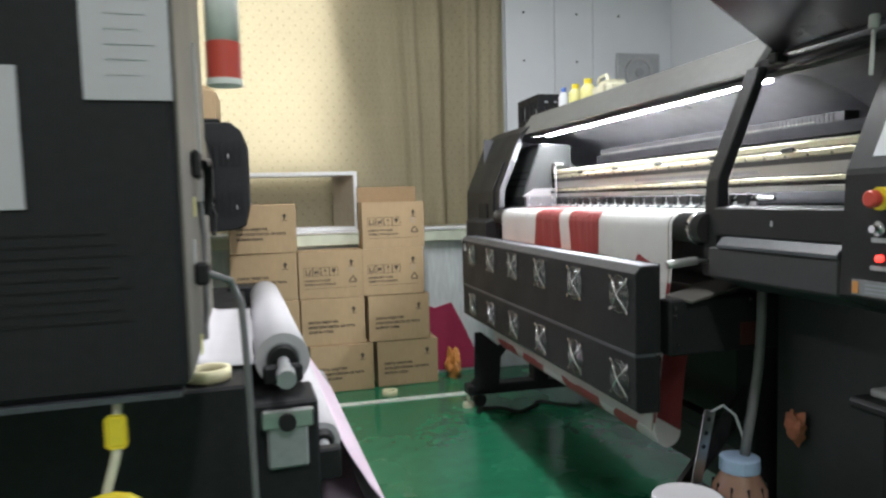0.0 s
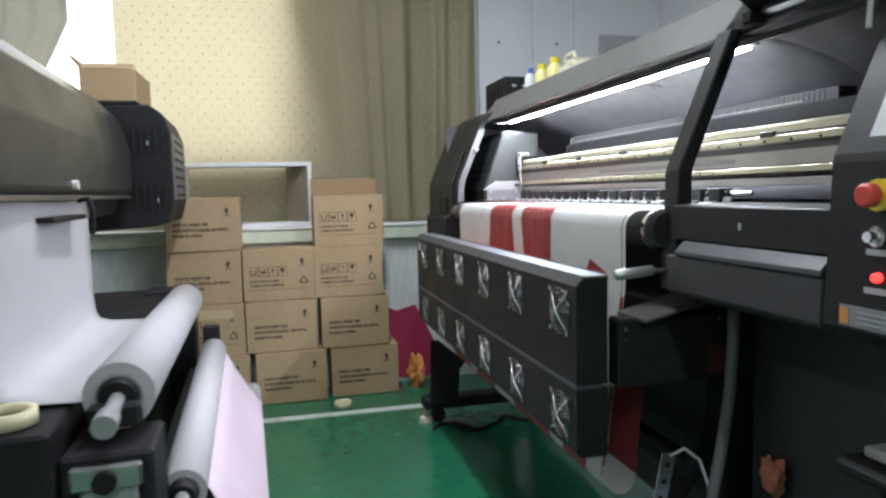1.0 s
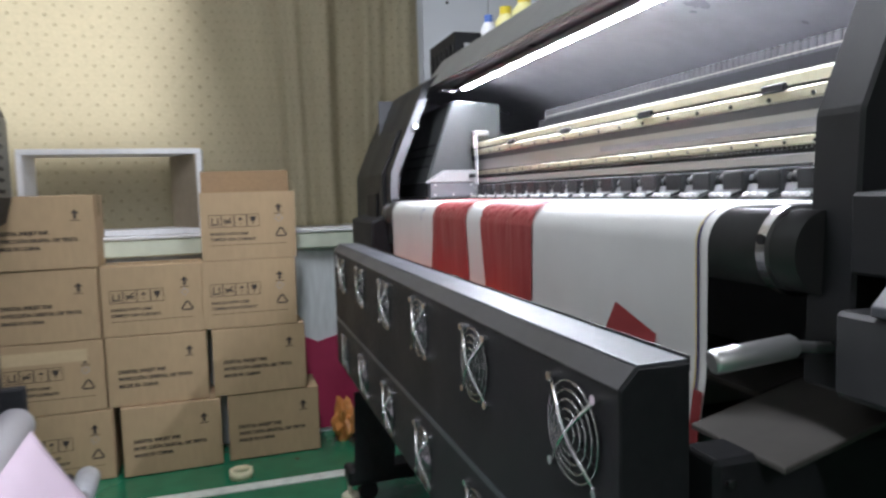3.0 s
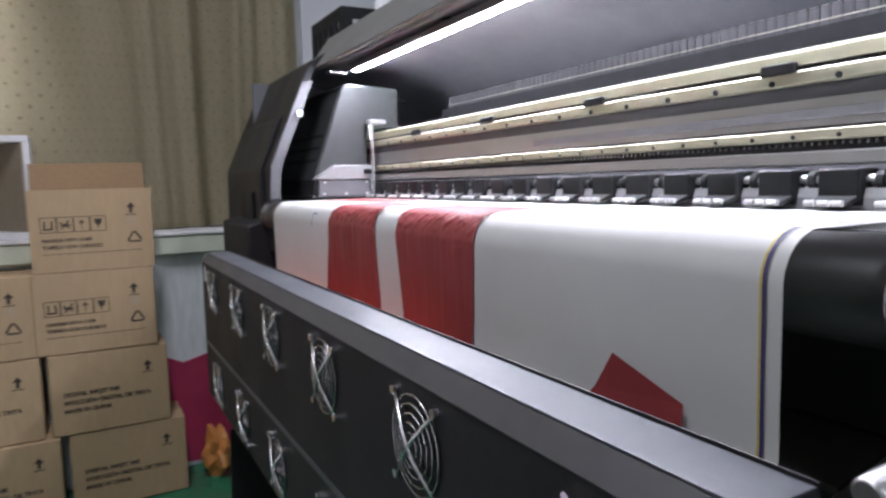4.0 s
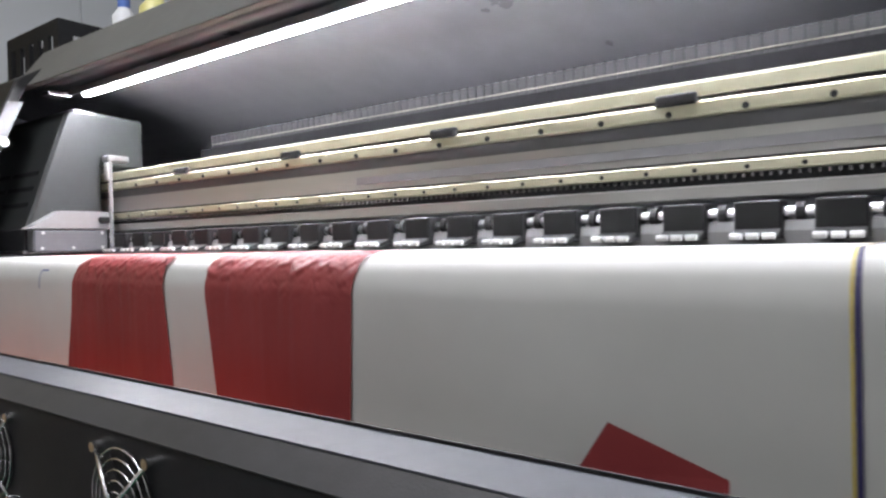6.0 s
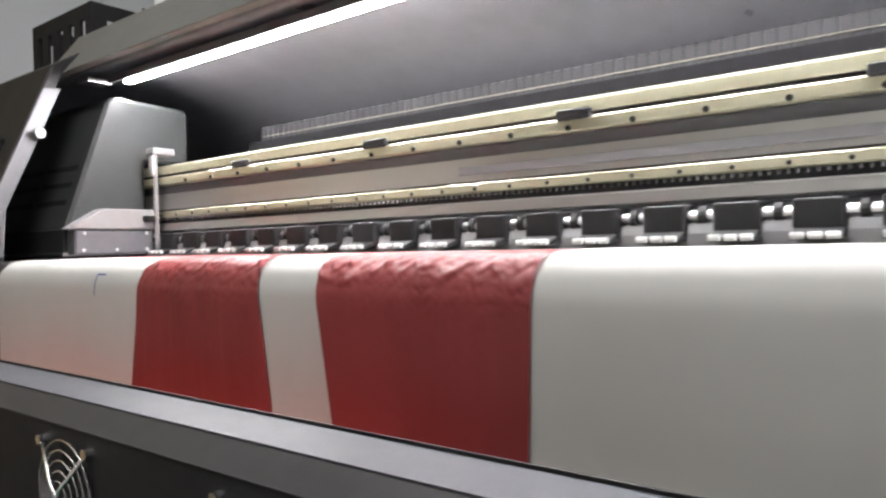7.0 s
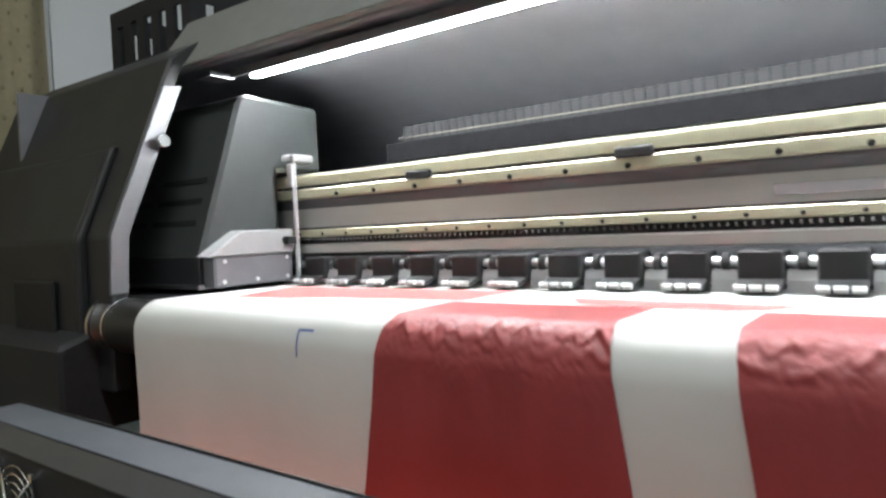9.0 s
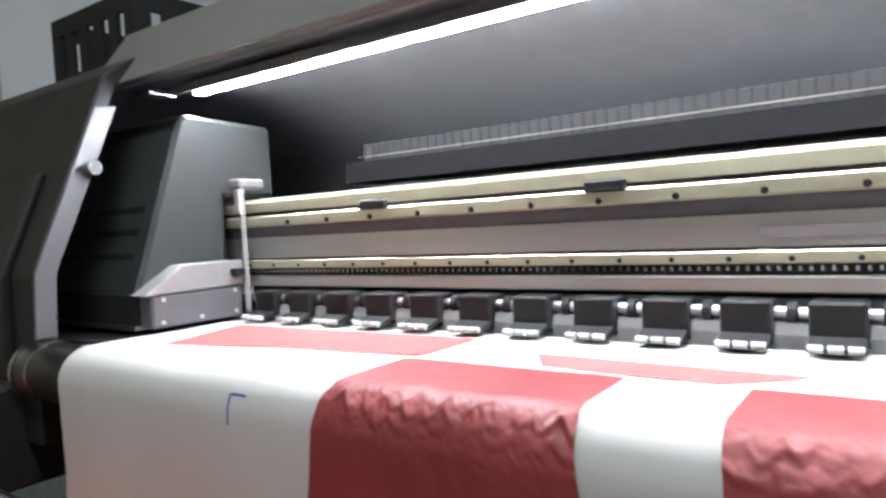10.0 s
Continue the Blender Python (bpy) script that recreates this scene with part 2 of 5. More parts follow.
def prism(pts, y0, y1, bevel=0.0, bm=None, axis="y"):
    """A solid from an outline in x and z, drawn out along y (or in y and z along x, or in x and y along z)."""
    b = bmesh.new()

    def at(p, w):
        return {"y": (p[0], w, p[1]), "x": (w, p[0], p[1]), "z": (p[0], p[1], w)}[axis]
    a = [b.verts.new(at(p, y0)) for p in pts]
    c = [b.verts.new(at(p, y1)) for p in pts]
    b.faces.new(a)
    b.faces.new(list(reversed(c)))
    for i in range(len(pts)):
        j = (i + 1) % len(pts)
        b.faces.new((a[j], a[i], c[i], c[j]))
    bmesh.ops.recalc_face_normals(b, faces=b.faces)
    if bevel:
        bmesh.ops.bevel(b, geom=list(b.edges), offset=bevel, segments=1, affect="EDGES")
    return merge(bm, b)


def tube(points, r, seg=12, bm=None, closed=False, caps=True):
    """A round bar or hose along a line of points; r: one radius, or one for each point."""
    b = bmesh.new()
    pts = [Vector(p) for p in points]
    rs = r if isinstance(r, (list, tuple)) else [r] * len(pts)
    rings = []
    up = Vector((0, 0, 1))
    for i, p in enumerate(pts):
        if closed:
            d = pts[(i + 1) % len(pts)] - pts[i - 1]
        else:
            d = pts[min(i + 1, len(pts) - 1)] - pts[max(i - 1, 0)]
        d.normalize()
        ref = up if abs(d.dot(up)) < 0.95 else Vector((1, 0, 0))
        u = d.cross(ref).normalized()
        w = d.cross(u).normalized()
        if rings and (u.dot(lastu) < 0):
            u, w = -u, -w
        lastu = u
        rings.append([b.verts.new(p + (u * math.cos(2 * math.pi * k / seg) + w * math.sin(2 * math.pi * k / seg)) * rs[i]) for k in range(seg)])
    for i in range(len(rings) - (0 if closed else 1)):
        a, c = rings[i], rings[(i + 1) % len(rings)]
        for k in range(seg):
            b.faces.new((a[k], a[(k + 1) % seg], c[(k + 1) % seg], c[k]))
    if caps and not closed:
        b.faces.new(rings[0])
        b.faces.new(list(reversed(rings[-1])))
    return merge(bm, b)


def ring(x, y0, y1, z, r0, r1, seg=32, bm=None):
    """A hollow ring with its axis along y."""
    b = bmesh.new()
    vs = []
    for r, y in ((r1, y0), (r1, y1), (r0, y1), (r0, y0)):
        vs.append([b.verts.new((x + r * math.cos(2 * math.pi * k / seg), y, z + r * math.sin(2 * math.pi * k / seg))) for k in range(seg)])
    for i in range(4):
        a, c = vs[i], vs[(i + 1) % 4]
        for k in range(seg):
            b.faces.new((a[k], a[(k + 1) % seg], c[(k + 1) % seg], c[k]))
    return merge(bm, b)


def sheet(rows, thick=0.0):
    """A quad sheet from rows of points."""
    b = bmesh.new()
    g = [[b.verts.new(p) for p in r] for r in rows]
    for i in range(len(g) - 1):
        for j in range(len(g[0]) - 1):
            b.faces.new((g[i][j], g[i][j + 1], g[i + 1][j + 1], g[i + 1][j]))
    if thick:
        bmesh.ops.recalc_face_normals(b, faces=b.faces)
        bmesh.ops.solidify(b, geom=list(b.faces), thickness=thick)
    return b


def lettering(body, size):
    """Mesh data of a line of text, in the x-z plane, facing -y, starting at the origin."""
    cu = bpy.data.curves.new("lettering", "FONT")
    cu.body, cu.size, cu.extrude, cu.offset = body, size, 0.0002, size * 0.045
    ob = new("lettering", cu)
    me = bpy.data.meshes.new_from_object(ob)
    bpy.data.objects.remove(ob)
    bpy.data.curves.remove(cu)
    me.transform(pose(0, 0, 0, 90, 0, 0))
    return me


# ---- the room ----
def structure(name, bm, mat, label, category):
    return tagged(part(name, bm, mat), label, category, kind="structure")


XL, XR, YB, YF, ZC = -2.4, 2.93, -2.2, 4.66, 2.9
structure("floor", box(XL, XR, YB, YF + 0.1, -0.10, 0.0), GREEN, "glossy green epoxy-painted workshop floor", "floor")
line = structure("trim", box(-0.9, 1.16, 3.822, 3.876, 0.0005, 0.004), LINE, "worn white line painted on the green floor", "floor marking")
# ceiling, west and south walls are unseen, added to close the room to light
structure("ceiling", box(XL, XR, YB, YF + 0.1, ZC, ZC + 0.1), CEIL, "plain off-white ceiling above the workshop, unseen, added to close the room", "ceiling")
structure("wall_east", box(XR, XR + 0.1, YB, YF + 0.1, 0, ZC), WALLP, "white sandwich-panel side wall", "wall")
structure("wall_west", box(XL - 0.1, XL, YB, YF + 0.1, 0, ZC), PLASTER, "plain plastered wall out of view, added to close the room", "wall")
structure("wall_south", box(XL, XR, YB - 0.1, YB, 0, ZC), PLASTER, "plain plastered wall out of view, added to close the room", "wall")
WX0, WX1, WZ0, WZ1 = -1.30, 0.64, 1.20, 2.65
b = box(XL, WX0, YF, YF + 0.1, 0, ZC)
box(WX1, 1.2, YF, YF + 0.1, 0, ZC, bm=b)
box(WX0, WX1, YF, YF + 0.1, 0, WZ0, bm=b)
box(WX0, WX1, YF, YF + 0.1, WZ1, ZC, bm=b)
north = structure("wall_north", b, PLASTER, "plastered end wall with a window opening", "wall")
b = None
px = [1.2, 1.71, 2.057, 2.334, 2.93]
panels = thing("wall_panels", "white steel wall panels with narrow joints and screws", "wall panel", kind="structure")
for i in range(4):
    part("panel", box(px[i] + 0.002, px[i + 1] - 0.002, YF, YF + 0.1, 0, ZC, 0.002), WALLP, panels)
for i in (1, 2, 3):
    for z in (1.94, 2.25):
        part("screw", tube([(px[i] + 0.10 + 0.03 * i, YF - 0.006, z), (px[i] + 0.10 + 0.03 * i, YF, z)], 0.007, 8), RUBBER, panels)
win = thing("window_1", "bright daylit window partly hidden by the curtain", "window", kind="structure")
for n, q in (("window_frame", (WX0, WX0 + 0.05, WZ0, WZ1)), ("window_frame", (WX1 - 0.05, WX1, WZ0, WZ1)), ("window_frame", (WX0 + 0.05, WX1 - 0.05, WZ0, WZ0 + 0.05)), ("window_frame", (WX0 + 0.05, WX1 - 0.05, WZ1 - 0.05, WZ1))):
    part(n, box(q[0], q[1], YF + 0.03, YF + 0.08, q[2], q[3], 0.004), WHITEPART, win)
tagged(part("backdrop", box(WX0 - 0.6, WX1 + 0.6, YF + 0.5, YF + 0.51, WZ0 - 0.6, WZ1 + 0.6), SKYGLOW), "bright overcast daylight outside the window", "backdrop", kind="structure")

# low wall below the curtain
lowwall = thing("low_wall", "low boarded wall, pale peeling board with a magenta hexagon", "wall", kind="structure")
part("board", box(-1.0, 1.75, 4.32, 4.64, 0.0, 0.80, 0.003), BOARD, lowwall, "whitish peeling painted board")
hexp = [(1.05, 0.02), (1.05, 0.424), (1.106, 0.398), (1.212, 0.426), (1.293, 0.265), (1.40, 0.02)]
part("hexagon", prism(hexp, 4.312, 4.320), MAGENTA, lowwall, "magenta hexagon-shaped board")
part("sill", box(-1.0, 1.75, 4.27, 4.64, 0.80, 0.868, 0.006), SILL, lowwall, "pale green painted sill, chipped")
part("sill_cap", box(-1.0, 1.74, 4.262, 4.45, 0.868, 0.882, 0.004), SHELFW, lowwall)


# curtain: flat at one side, deep folds at the other
def curtain():
    cols, rows = 240, 30
    bm = bmesh.new()
    uvl = bm.loops.layers.uv.new("UVMap")
    x0, x1, z0, z1 = -0.30, 1.665, 0.884, 2.88
    g = []
    for i in range(rows + 1):
        z = z0 + (z1 - z0) * i / rows
        r = []
        for j in range(cols + 1):
            u = j / cols
            x = x0 + (x1 - x0) * u
            fold = min(1, max(0, (x - 0.75) / 0.45))
            y = 4.585 + 0.010 * math.sin(x * 5.0 + 0.6 * z) + 0.012 * noise.noise((x * 2.2, 0.0, z * 0.8))
            ph = x + 0.05 * noise.noise((x * 3.1, 2.0, z * 0.5)) + 0.012 * z
            amp = 0.6 + 0.9 * abs(noise.noise((x * 4.3, 5.0, z * 0.35)))
            y += fold * (-0.030 + amp * (0.030 * math.sin(ph * 34) + 0.020 * math.sin(ph * 19 + 1.3) + 0.009 * math.sin(ph * 83)))
            y = min(y, 4.650)
            y += 0.03 * math.exp(-((x - 0.62 - 0.28 * (2.0 - z)) / 0.10) ** 2) * min(1, max(0, (z - 0.9)))
            r.append((bm.verts.new((x, y, z)), x * (1.0 + 0.55 * fold), z))
        g.append(r)
    for i in range(rows):
        for j in range(cols):
            q = (g[i][j], g[i][j + 1], g[i + 1][j + 1], g[i + 1][j])
            f = bm.faces.new([k[0] for k in q])
            f.smooth = True
            for lp, k in zip(f.loops, q):
                lp[uvl].uv = (k[1], k[2])
    me = bpy.data.meshes.new("curtain")
    bm.to_mesh(me)
    bm.free()
    me.materials.append(CURTAIN)
    ob = new("curtain", me)
    return tagged(ob, "beige dotted curtain hanging in folds over the sill", "curtain")


curtain()
rows = []
for i in range(13):
    z = 1.50 + 1.38 * i / 12
    rows.append([(-1.25 + 0.75 * j / 40 - 0.42 * (j / 40) * max(0, (1.95 - z)) * 1.2, 4.56 + 0.02 * math.sin(j * 0.9), z) for j in range(41)])
tagged(part("drape", sheet(rows, 0.002), DRAPE, smooth=2), "pale cream drape gathered beside the window", "curtain")

# wall ventilator on the panels
vent = thing("wall_ventilator", "square grey ventilator grille on the white panel wall", "ventilator")
part("frame", box(2.50, 2.82, YF - 0.03, YF, 1.74, 2.00, 0.006), LABEL, vent)
part("grille", ring(2.66, YF - 0.040, YF - 0.030, 1.87, 0.085, 0.105), STEEL, vent)
part("hub", tube([(2.66, YF - 0.045, 1.87), (2.66, YF - 0.03, 1.87)], 0.03, 16), GREYPLATE, vent)

# ceiling lamps: unseen battens added where the tube lights were placed
for tx, ty, tz, watts in TUBES:
    lamp = thing("ceiling_light", "unseen white batten with one fluorescent tube, added for light", "ceiling light", "ceiling lights")
    part("batten", box(tx - 0.03, tx + 0.03, ty - 0.62, ty + 0.62, tz + 0.02, ZC, 0.004), WHITEPART, lamp)
    part("tube", tube([(tx, ty - 0.6, tz), (tx, ty + 0.6, tz)], 0.014, 12), glow("fluorescent_tube", (1, 0.97, 0.9), 4.0), lamp)

# ---- the textile printer ----
PY0, PY1 = 1.92, 3.545          # opening of the printer along y
printer = thing("textile_printer", "large black wide-format textile printer on castors, cover raised", "printer")

# left end cover: a hollow shell, into which the carriage can run
CAP0, CAP1 = 3.505, 4.06
cap = [(1.254, 0.86), (1.257, 1.083), (1.372, 1.357), (1.44, 1.400), (1.95, 1.41), (1.95, 1.39), (1.45, 1.382), (1.392, 1.346), (1.284, 1.083), (1.281, 0.86)]
lcap = part("end_cover", prism(cap, CAP0, CAP1, 0.003), COVER, printer, "matt dark grey end cover")
part("end_plate", prism([(1.290, 0.86), (1.293, 1.083), (1.40, 1.340), (1.455, 1.376), (1.94, 1.385), (1.94, 0.86)], 4.02, 4.056), COVER, lcap)
part("groove", prism([(1.3355, 1.268), (1.340, 1.279), (1.344, 1.279), (1.3395, 1.268)], 3.56, 3.90), RUBBER, lcap)
part("inset_panel", prism([(1.244, 0.90), (1.247, 1.080), (1.305, 1.218), (1.318, 1.222), (1.262, 1.085), (1.259, 0.90)], 3.585, 4.03, 0.004), COVER, lcap)
part("panel_ridge", prism([(1.2415, 0.90), (1.2445, 1.080), (1.3035, 1.221), (1.316, 1.2215), (1.258, 1.083), (1.256, 0.90)], 3.567, 3.5835, 0.003), COVER, lcap)
part("grip", box(1.236, 1.2435, 3.64, 3.78, 0.93, 1.02, 0.003), RUBBER, lcap)
part("lower_cover", prism([(1.20, 0.80), (1.20, 0.93), (1.26, 0.95), (1.60, 0.95), (1.60, 0.80)], 3.548, 3.90, 0.006), BLACK, printer)
# slanted steel strip along the opening, with its thumb screw
strip = part("strip_plate", prism([(1.253, 1.000), (1.258, 1.085), (1.352, 1.308), (1.385, 1.313), (1.286, 1.083), (1.281, 1.000)], 3.4985, 3.5035, 0.0015), STRIPM, printer, "slanted grey steel strip beside the opening")
part("thumb_screw", tube([(1.339, 3.4985, 1.222), (1.339, 3.4945, 1.222), (1.339, 3.494, 1.222), (1.339, 3.481, 1.222), (1.339, 3.480, 1.222)], [0.0075, 0.0075, 0.0105, 0.0105, 0.009], 18), CHROME, strip)
part("inner_wall", box(1.32, 1.94, 3.925, 3.935, 0.98, 1.36), HOODIN, printer)

# hood with its lining
part("hood", prism([(1.392, 1.346), (1.468, 1.449), (2.0, 1.468), (2.0, 1.452), (1.478, 1.433), (1.412, 1.346)], 1.90, 3.60, 0.002), HOODOUT, printer, "dark grey hood over the print bed")
bend = [(1.42 + 0.50 * math.sin(math.pi / 36 * k), 1.05 + 0.31 * math.cos(math.pi / 36 * k)) for k in range(1, 19)]
shell = [(1.414, 1.345)] + bend + [(1.92, 1.0), (1.935, 1.0), (1.935, 1.40), (1.42, 1.375)]
part("hood_lining", prism(shell, 1.92, 3.92), HOODIN, printer, "smooth curved grey lining of the hood", smooth=True)
# same lining past the pillar, coloured black for the shade in the service end
part("shaded_lining", prism(shell, 1.42, 1.919), BLACK, printer, smooth=True)
part("rear_cover", box(1.94, 1.99, 1.06, 3.93, 0.60, 1.452, 0.01), COVER, printer)

# light strip under the hood
led = part("light_strip", box(1.474, 1.504, 2.045, 3.462, 1.338, 1.348), COVER, printer, "lit white strip of small lamps")
# added lip that keeps the lamp's light off the hood's front underside
part("light_block", box(1.468, 1.4735, 1.60, 3.53, 1.336, 1.349), HOODOUT, led)
part("lamp", box(1.4825, 1.4955, 2.050, 3.456, 1.3338, 1.3378), LEDMAT, led)
led2 = part("light_strip", box(1.476, 1.500, 1.92, 2.035, 1.338, 1.348), COVER, printer)
part("lamp", box(1.480, 1.496, 1.943, 2.003, 1.333, 1.3378, 0.001), LEDMAT, led2)
part("strip_clip", box(1.43, 1.475, 3.49, 3.53, 1.334, 1.342), STEEL, printer)

# print bed and front roller
part("print_bed", box(1.31, 1.70, 1.42, 3.92, 0.955, 0.992, 0.003), BLACK, printer)
part("bed_beam", box(1.36, 1.85, 1.42, 3.92, 0.82, 0.955, 0.006), BLACK, printer)
RX, RZ, RR = 1.277, 0.955, 0.0385
roller = part("front_roller", tube([(RX, 1.90, RZ), (RX, 3.538, RZ)], RR, 40), ROLLER, printer, "glossy black feed roller", smooth=True)
part("flange", ring(RX, 1.930, 1.941, RZ, 0.034, 0.0435), CHROME, roller, "wide bright steel collar")
part("collar_screw", tube([(RX - 0.0425, 1.9345, RZ + 0.012), (RX - 0.0445, 1.9345, RZ + 0.012)], 0.005, 12), RUBBER, roller)
part("hub", tube([(RX, 1.915, RZ), (RX, 1.925, RZ)], 0.036, 28), RUBBER, roller)
part("flange", ring(RX, 3.500, 3.504, RZ, 0.030, 0.0392), CHROME, roller)
part("flange", ring(RX, 3.534, 3.540, RZ, 0.030, 0.043), CHROME, roller)
part("guide_bar", tube([(1.154, 1.902, 0.868), (1.157, 1.9015, 0.8685), (1.234, 1.898, 0.875), (1.237, 1.898, 0.875), (1.238, 1.898, 0.875), (1.275, 1.886, 0.872)], [0.009, 0.0108, 0.0108, 0.009, 0.005, 0.005], 20), GUIDE, printer, "short chrome lever bar", smooth=True)

# beam with its rails
beam = part("beam", box(1.53, 1.66, 1.36, 3.90, 1.045, 1.166, 0.002), STEEL, printer, "long aluminium carriage beam")
part("upper_rail", prism([(1.512, 1.151), (1.512, 1.165), (1.532, 1.172), (1.60, 1.172), (1.60, 1.167), (1.531, 1.166), (1.5295, 1.151)], 1.40, 3.88), ALUWARM, beam)
part("dark_slot", box(1.5135, 1.5295, 1.40, 3.88, 1.1462, 1.1508), RUBBER, beam)
part("rail", box(1.510, 1.5295, 1.40, 3.88, 1.130, 1.146, 0.002), ALUWARM, beam)
part("dark_slot", box(1.520, 1.5295, 1.40, 3.88, 1.1142, 1.1298), SLATE, beam)
part("front_plate", box(1.518, 1.5295, 1.40, 3.88, 1.084, 1.114), ALU, beam)
part("dark_slot", box(1.5165, 1.5295, 1.40, 3.88, 1.0812, 1.0838), RUBBER, beam)
part("middle_rail", box(1.514, 1.5295, 1.40, 3.88, 1.069, 1.081, 0.0015), ALUWARM, beam)
part("dark_slot", box(1.523, 1.5295, 1.40, 3.88, 1.058, 1.0688), RUBBER, beam)
part("lower_rail", box(1.517, 1.5295, 1.40, 3.88, 1.042, 1.0578, 0.002), ALU, beam)
part("scale_strip", box(1.5155, 1.518, 2.02, 2.69, 1.092, 1.103), GREYPLATE, beam)
for i in range(30):
    part("rail_screw", tube([(1.5125, 3.60 - 0.052 * i, 1.0735), (1.5145, 3.60 - 0.052 * i, 1.0735)], 0.0026, 8), RUBBER, beam)
for i in range(7):
    y = 3.139 - 0.3087 * i
    clip = part("rail_stop", box(1.506, 1.530, y - 0.022, y + 0.022, 1.143, 1.156, 0.002), RUBBER, beam)
for i in range(22):
    part("rail_bolt", tube([(1.508, 3.30 - 0.0771 * i, 1.1345), (1.511, 3.30 - 0.0771 * i, 1.1345)], 0.0036, 8), RUBBER, beam)
end = part("end_bracket", box(1.46, 1.497, 3.888, 3.90, 1.05, 1.167, 0.003), PADM, printer, "pale end stop bracket")
for z in (1.132, 1.084):
    part("bracket_pin", tube([(1.505, 3.86, z), (1.505, 3.887, z)], 0.011, 12), RUBBER, end)

# cable chain behind the beam
chain = part("cable_chain", box(1.7015, 1.75, 1.92, 3.32, 1.2295, 1.256), CHAINM, printer, "grey cable chain with a thin pale cord")
part("cord", tube([(1.6985, 2.02, 1.236), (1.6985, 3.33, 1.236)], 0.0010, 6), CORDM, chain)
part("chain_tray", box(1.6985, 1.78, 1.44, 3.36, 1.196, 1.229), TRAYM, chain)
link = part("chain_link", box(1.700, 1.752, 3.3155, 3.3195, 1.2295, 1.2570), LINKM, chain)
for i in range(1, 86):
    o = new("chain_link", link.data)
    o.parent, o.location = chain, (0, -0.016 * i, 0)
# chrome teeth along the belt stand in for the light strip's reflected dots
teeth = bmesh.new()
for i in range(210):
    y = 3.55 - 0.0085 * i
    box(1.5120, 1.5232, y - 0.0014, y + 0.0014, 1.0630, 1.0672, bm=teeth)
tagged(part("reflection_teeth", teeth, CHROME, beam, "toothed belt, its bright teeth standing in for reflected lamp dots"), kind="stuff")

# pinch rollers over the bed
shaft = part("pinch_shaft", tube([(1.510, 1.95, 1.026), (1.510, 3.60, 1.026)], 0.0055, 12), STEEL, printer)
part("bed_comb", box(1.50, 1.60, 1.95, 3.42, 0.992, 1.000), SIDEPL, printer)
first = None
for i in range(19):
    y = 3.340 - 0.0711 * i
    if first is None:
        first = part("pinch_roller", box(1.492, 1.528, y - 0.0215, y + 0.0215, 1.004, 1.038, 0.002), RUBBER, printer, "black pinch roller block")
        q0 = [part("arm", prism([(1.472, 0.999), (1.472, 1.003), (1.492, 1.010), (1.492, 1.004)], y - 0.021, y + 0.021), RUBBER, first)]
        for k in (-0.0145, 0, 0.0145):
            q0.append(part("pad", tube([(1.470, y + k - 0.0055, 1.0030), (1.470, y + k + 0.0055, 1.0030)], 0.0034, 10), PADM, first))
        q0.append(part("bracket", prism([(1.4995, 0.9995), (1.4995, 1.008), (1.503, 1.018), (1.507, 1.018), (1.507, 0.9995)], y - 0.0490, y - 0.0225), SIDEPL, first))
        q0.append(part("knob", tube([(1.510, y - 0.0405, 1.026), (1.510, y - 0.0395, 1.026), (1.510, y - 0.0325, 1.026), (1.510, y - 0.0315, 1.026)], [0.0085, 0.010, 0.010, 0.0085], 14), RUBBER, first))
        q0.append(part("spring", tube([(1.512, y - 0.034, 1.013), (1.512, y - 0.030, 1.022), (1.512, y - 0.026, 1.016)], 0.004, 8), STEEL, first))
    else:
        o = tagged(new("pinch_roller", first.data), "black pinch roller block")
        o.parent, o.location = printer, (0, -0.0711 * i, 0)
        for q in q0:
            c = new(q.name.split(".")[0], q.data)
            c.parent = o

# print carriage on the beam
CY0, CY1 = 3.428, 3.785
cprof = [(1.352, 1.012), (1.352, 1.048), (1.434, 1.289), (1.447, 1.298), (1.60, 1.290), (1.60, 1.180), (1.505, 1.178), (1.505, 1.012)]
carr = part("print_carriage", prism(cprof, CY0, CY1, 0.006), CARRIAGE, printer, "graphite-grey print carriage with slotted cover")
part("skirt", prism([(1.349, 1.006), (1.349, 1.047), (1.356, 1.05), (1.50, 1.05), (1.50, 1.006)], CY0 - 0.002, CY1 + 0.002), BLACK, carr)
part("base_strip", box(1.346, 1.50, CY0 - 0.003, CY1 + 0.003, 1.000, 1.006), STEEL, carr)
for z in (1.099, 1.132, 1.164):
    x = 1.352 + (z - 1.048) * 0.3402
    for a, c in ((0.030, 0.150), (0.170, 0.315)):
        part("slot", prism([(x - 0.0028, z - 0.0042), (x + 0.0004, z + 0.0042), (x + 0.008, z + 0.0042), (x + 0.006, z - 0.0042)], CY0 + a, CY0 + c), RUBBER, carr)
# side bracket towards the open side
part("side_box", box(1.353, 1.498, CY0 - 0.034, CY0 - 0.003, 1.002, 1.0465, 0.003), SLATE, carr)
part("side_plate", prism([(1.340, 1.0470), (1.402, 1.084), (1.500, 1.084), (1.500, 1.0470)], CY0 - 0.036, CY0 - 0.003, 0.002), SIDEPL, carr, "light grey metal side plate")
part("side_slot", box(1.476, 1.486, CY0 - 0.0368, CY0 - 0.0355, 1.063, 1.070), RUBBER, carr)
for x, z in ((1.367, 1.010), (1.426, 1.010), (1.484, 1.010), (1.369, 1.040), (1.484, 1.040)):
    part("side_bolt", tube([(x, CY0 - 0.0335, z), (x, CY0 - 0.0362, z)], 0.003, 8), PADM, carr)
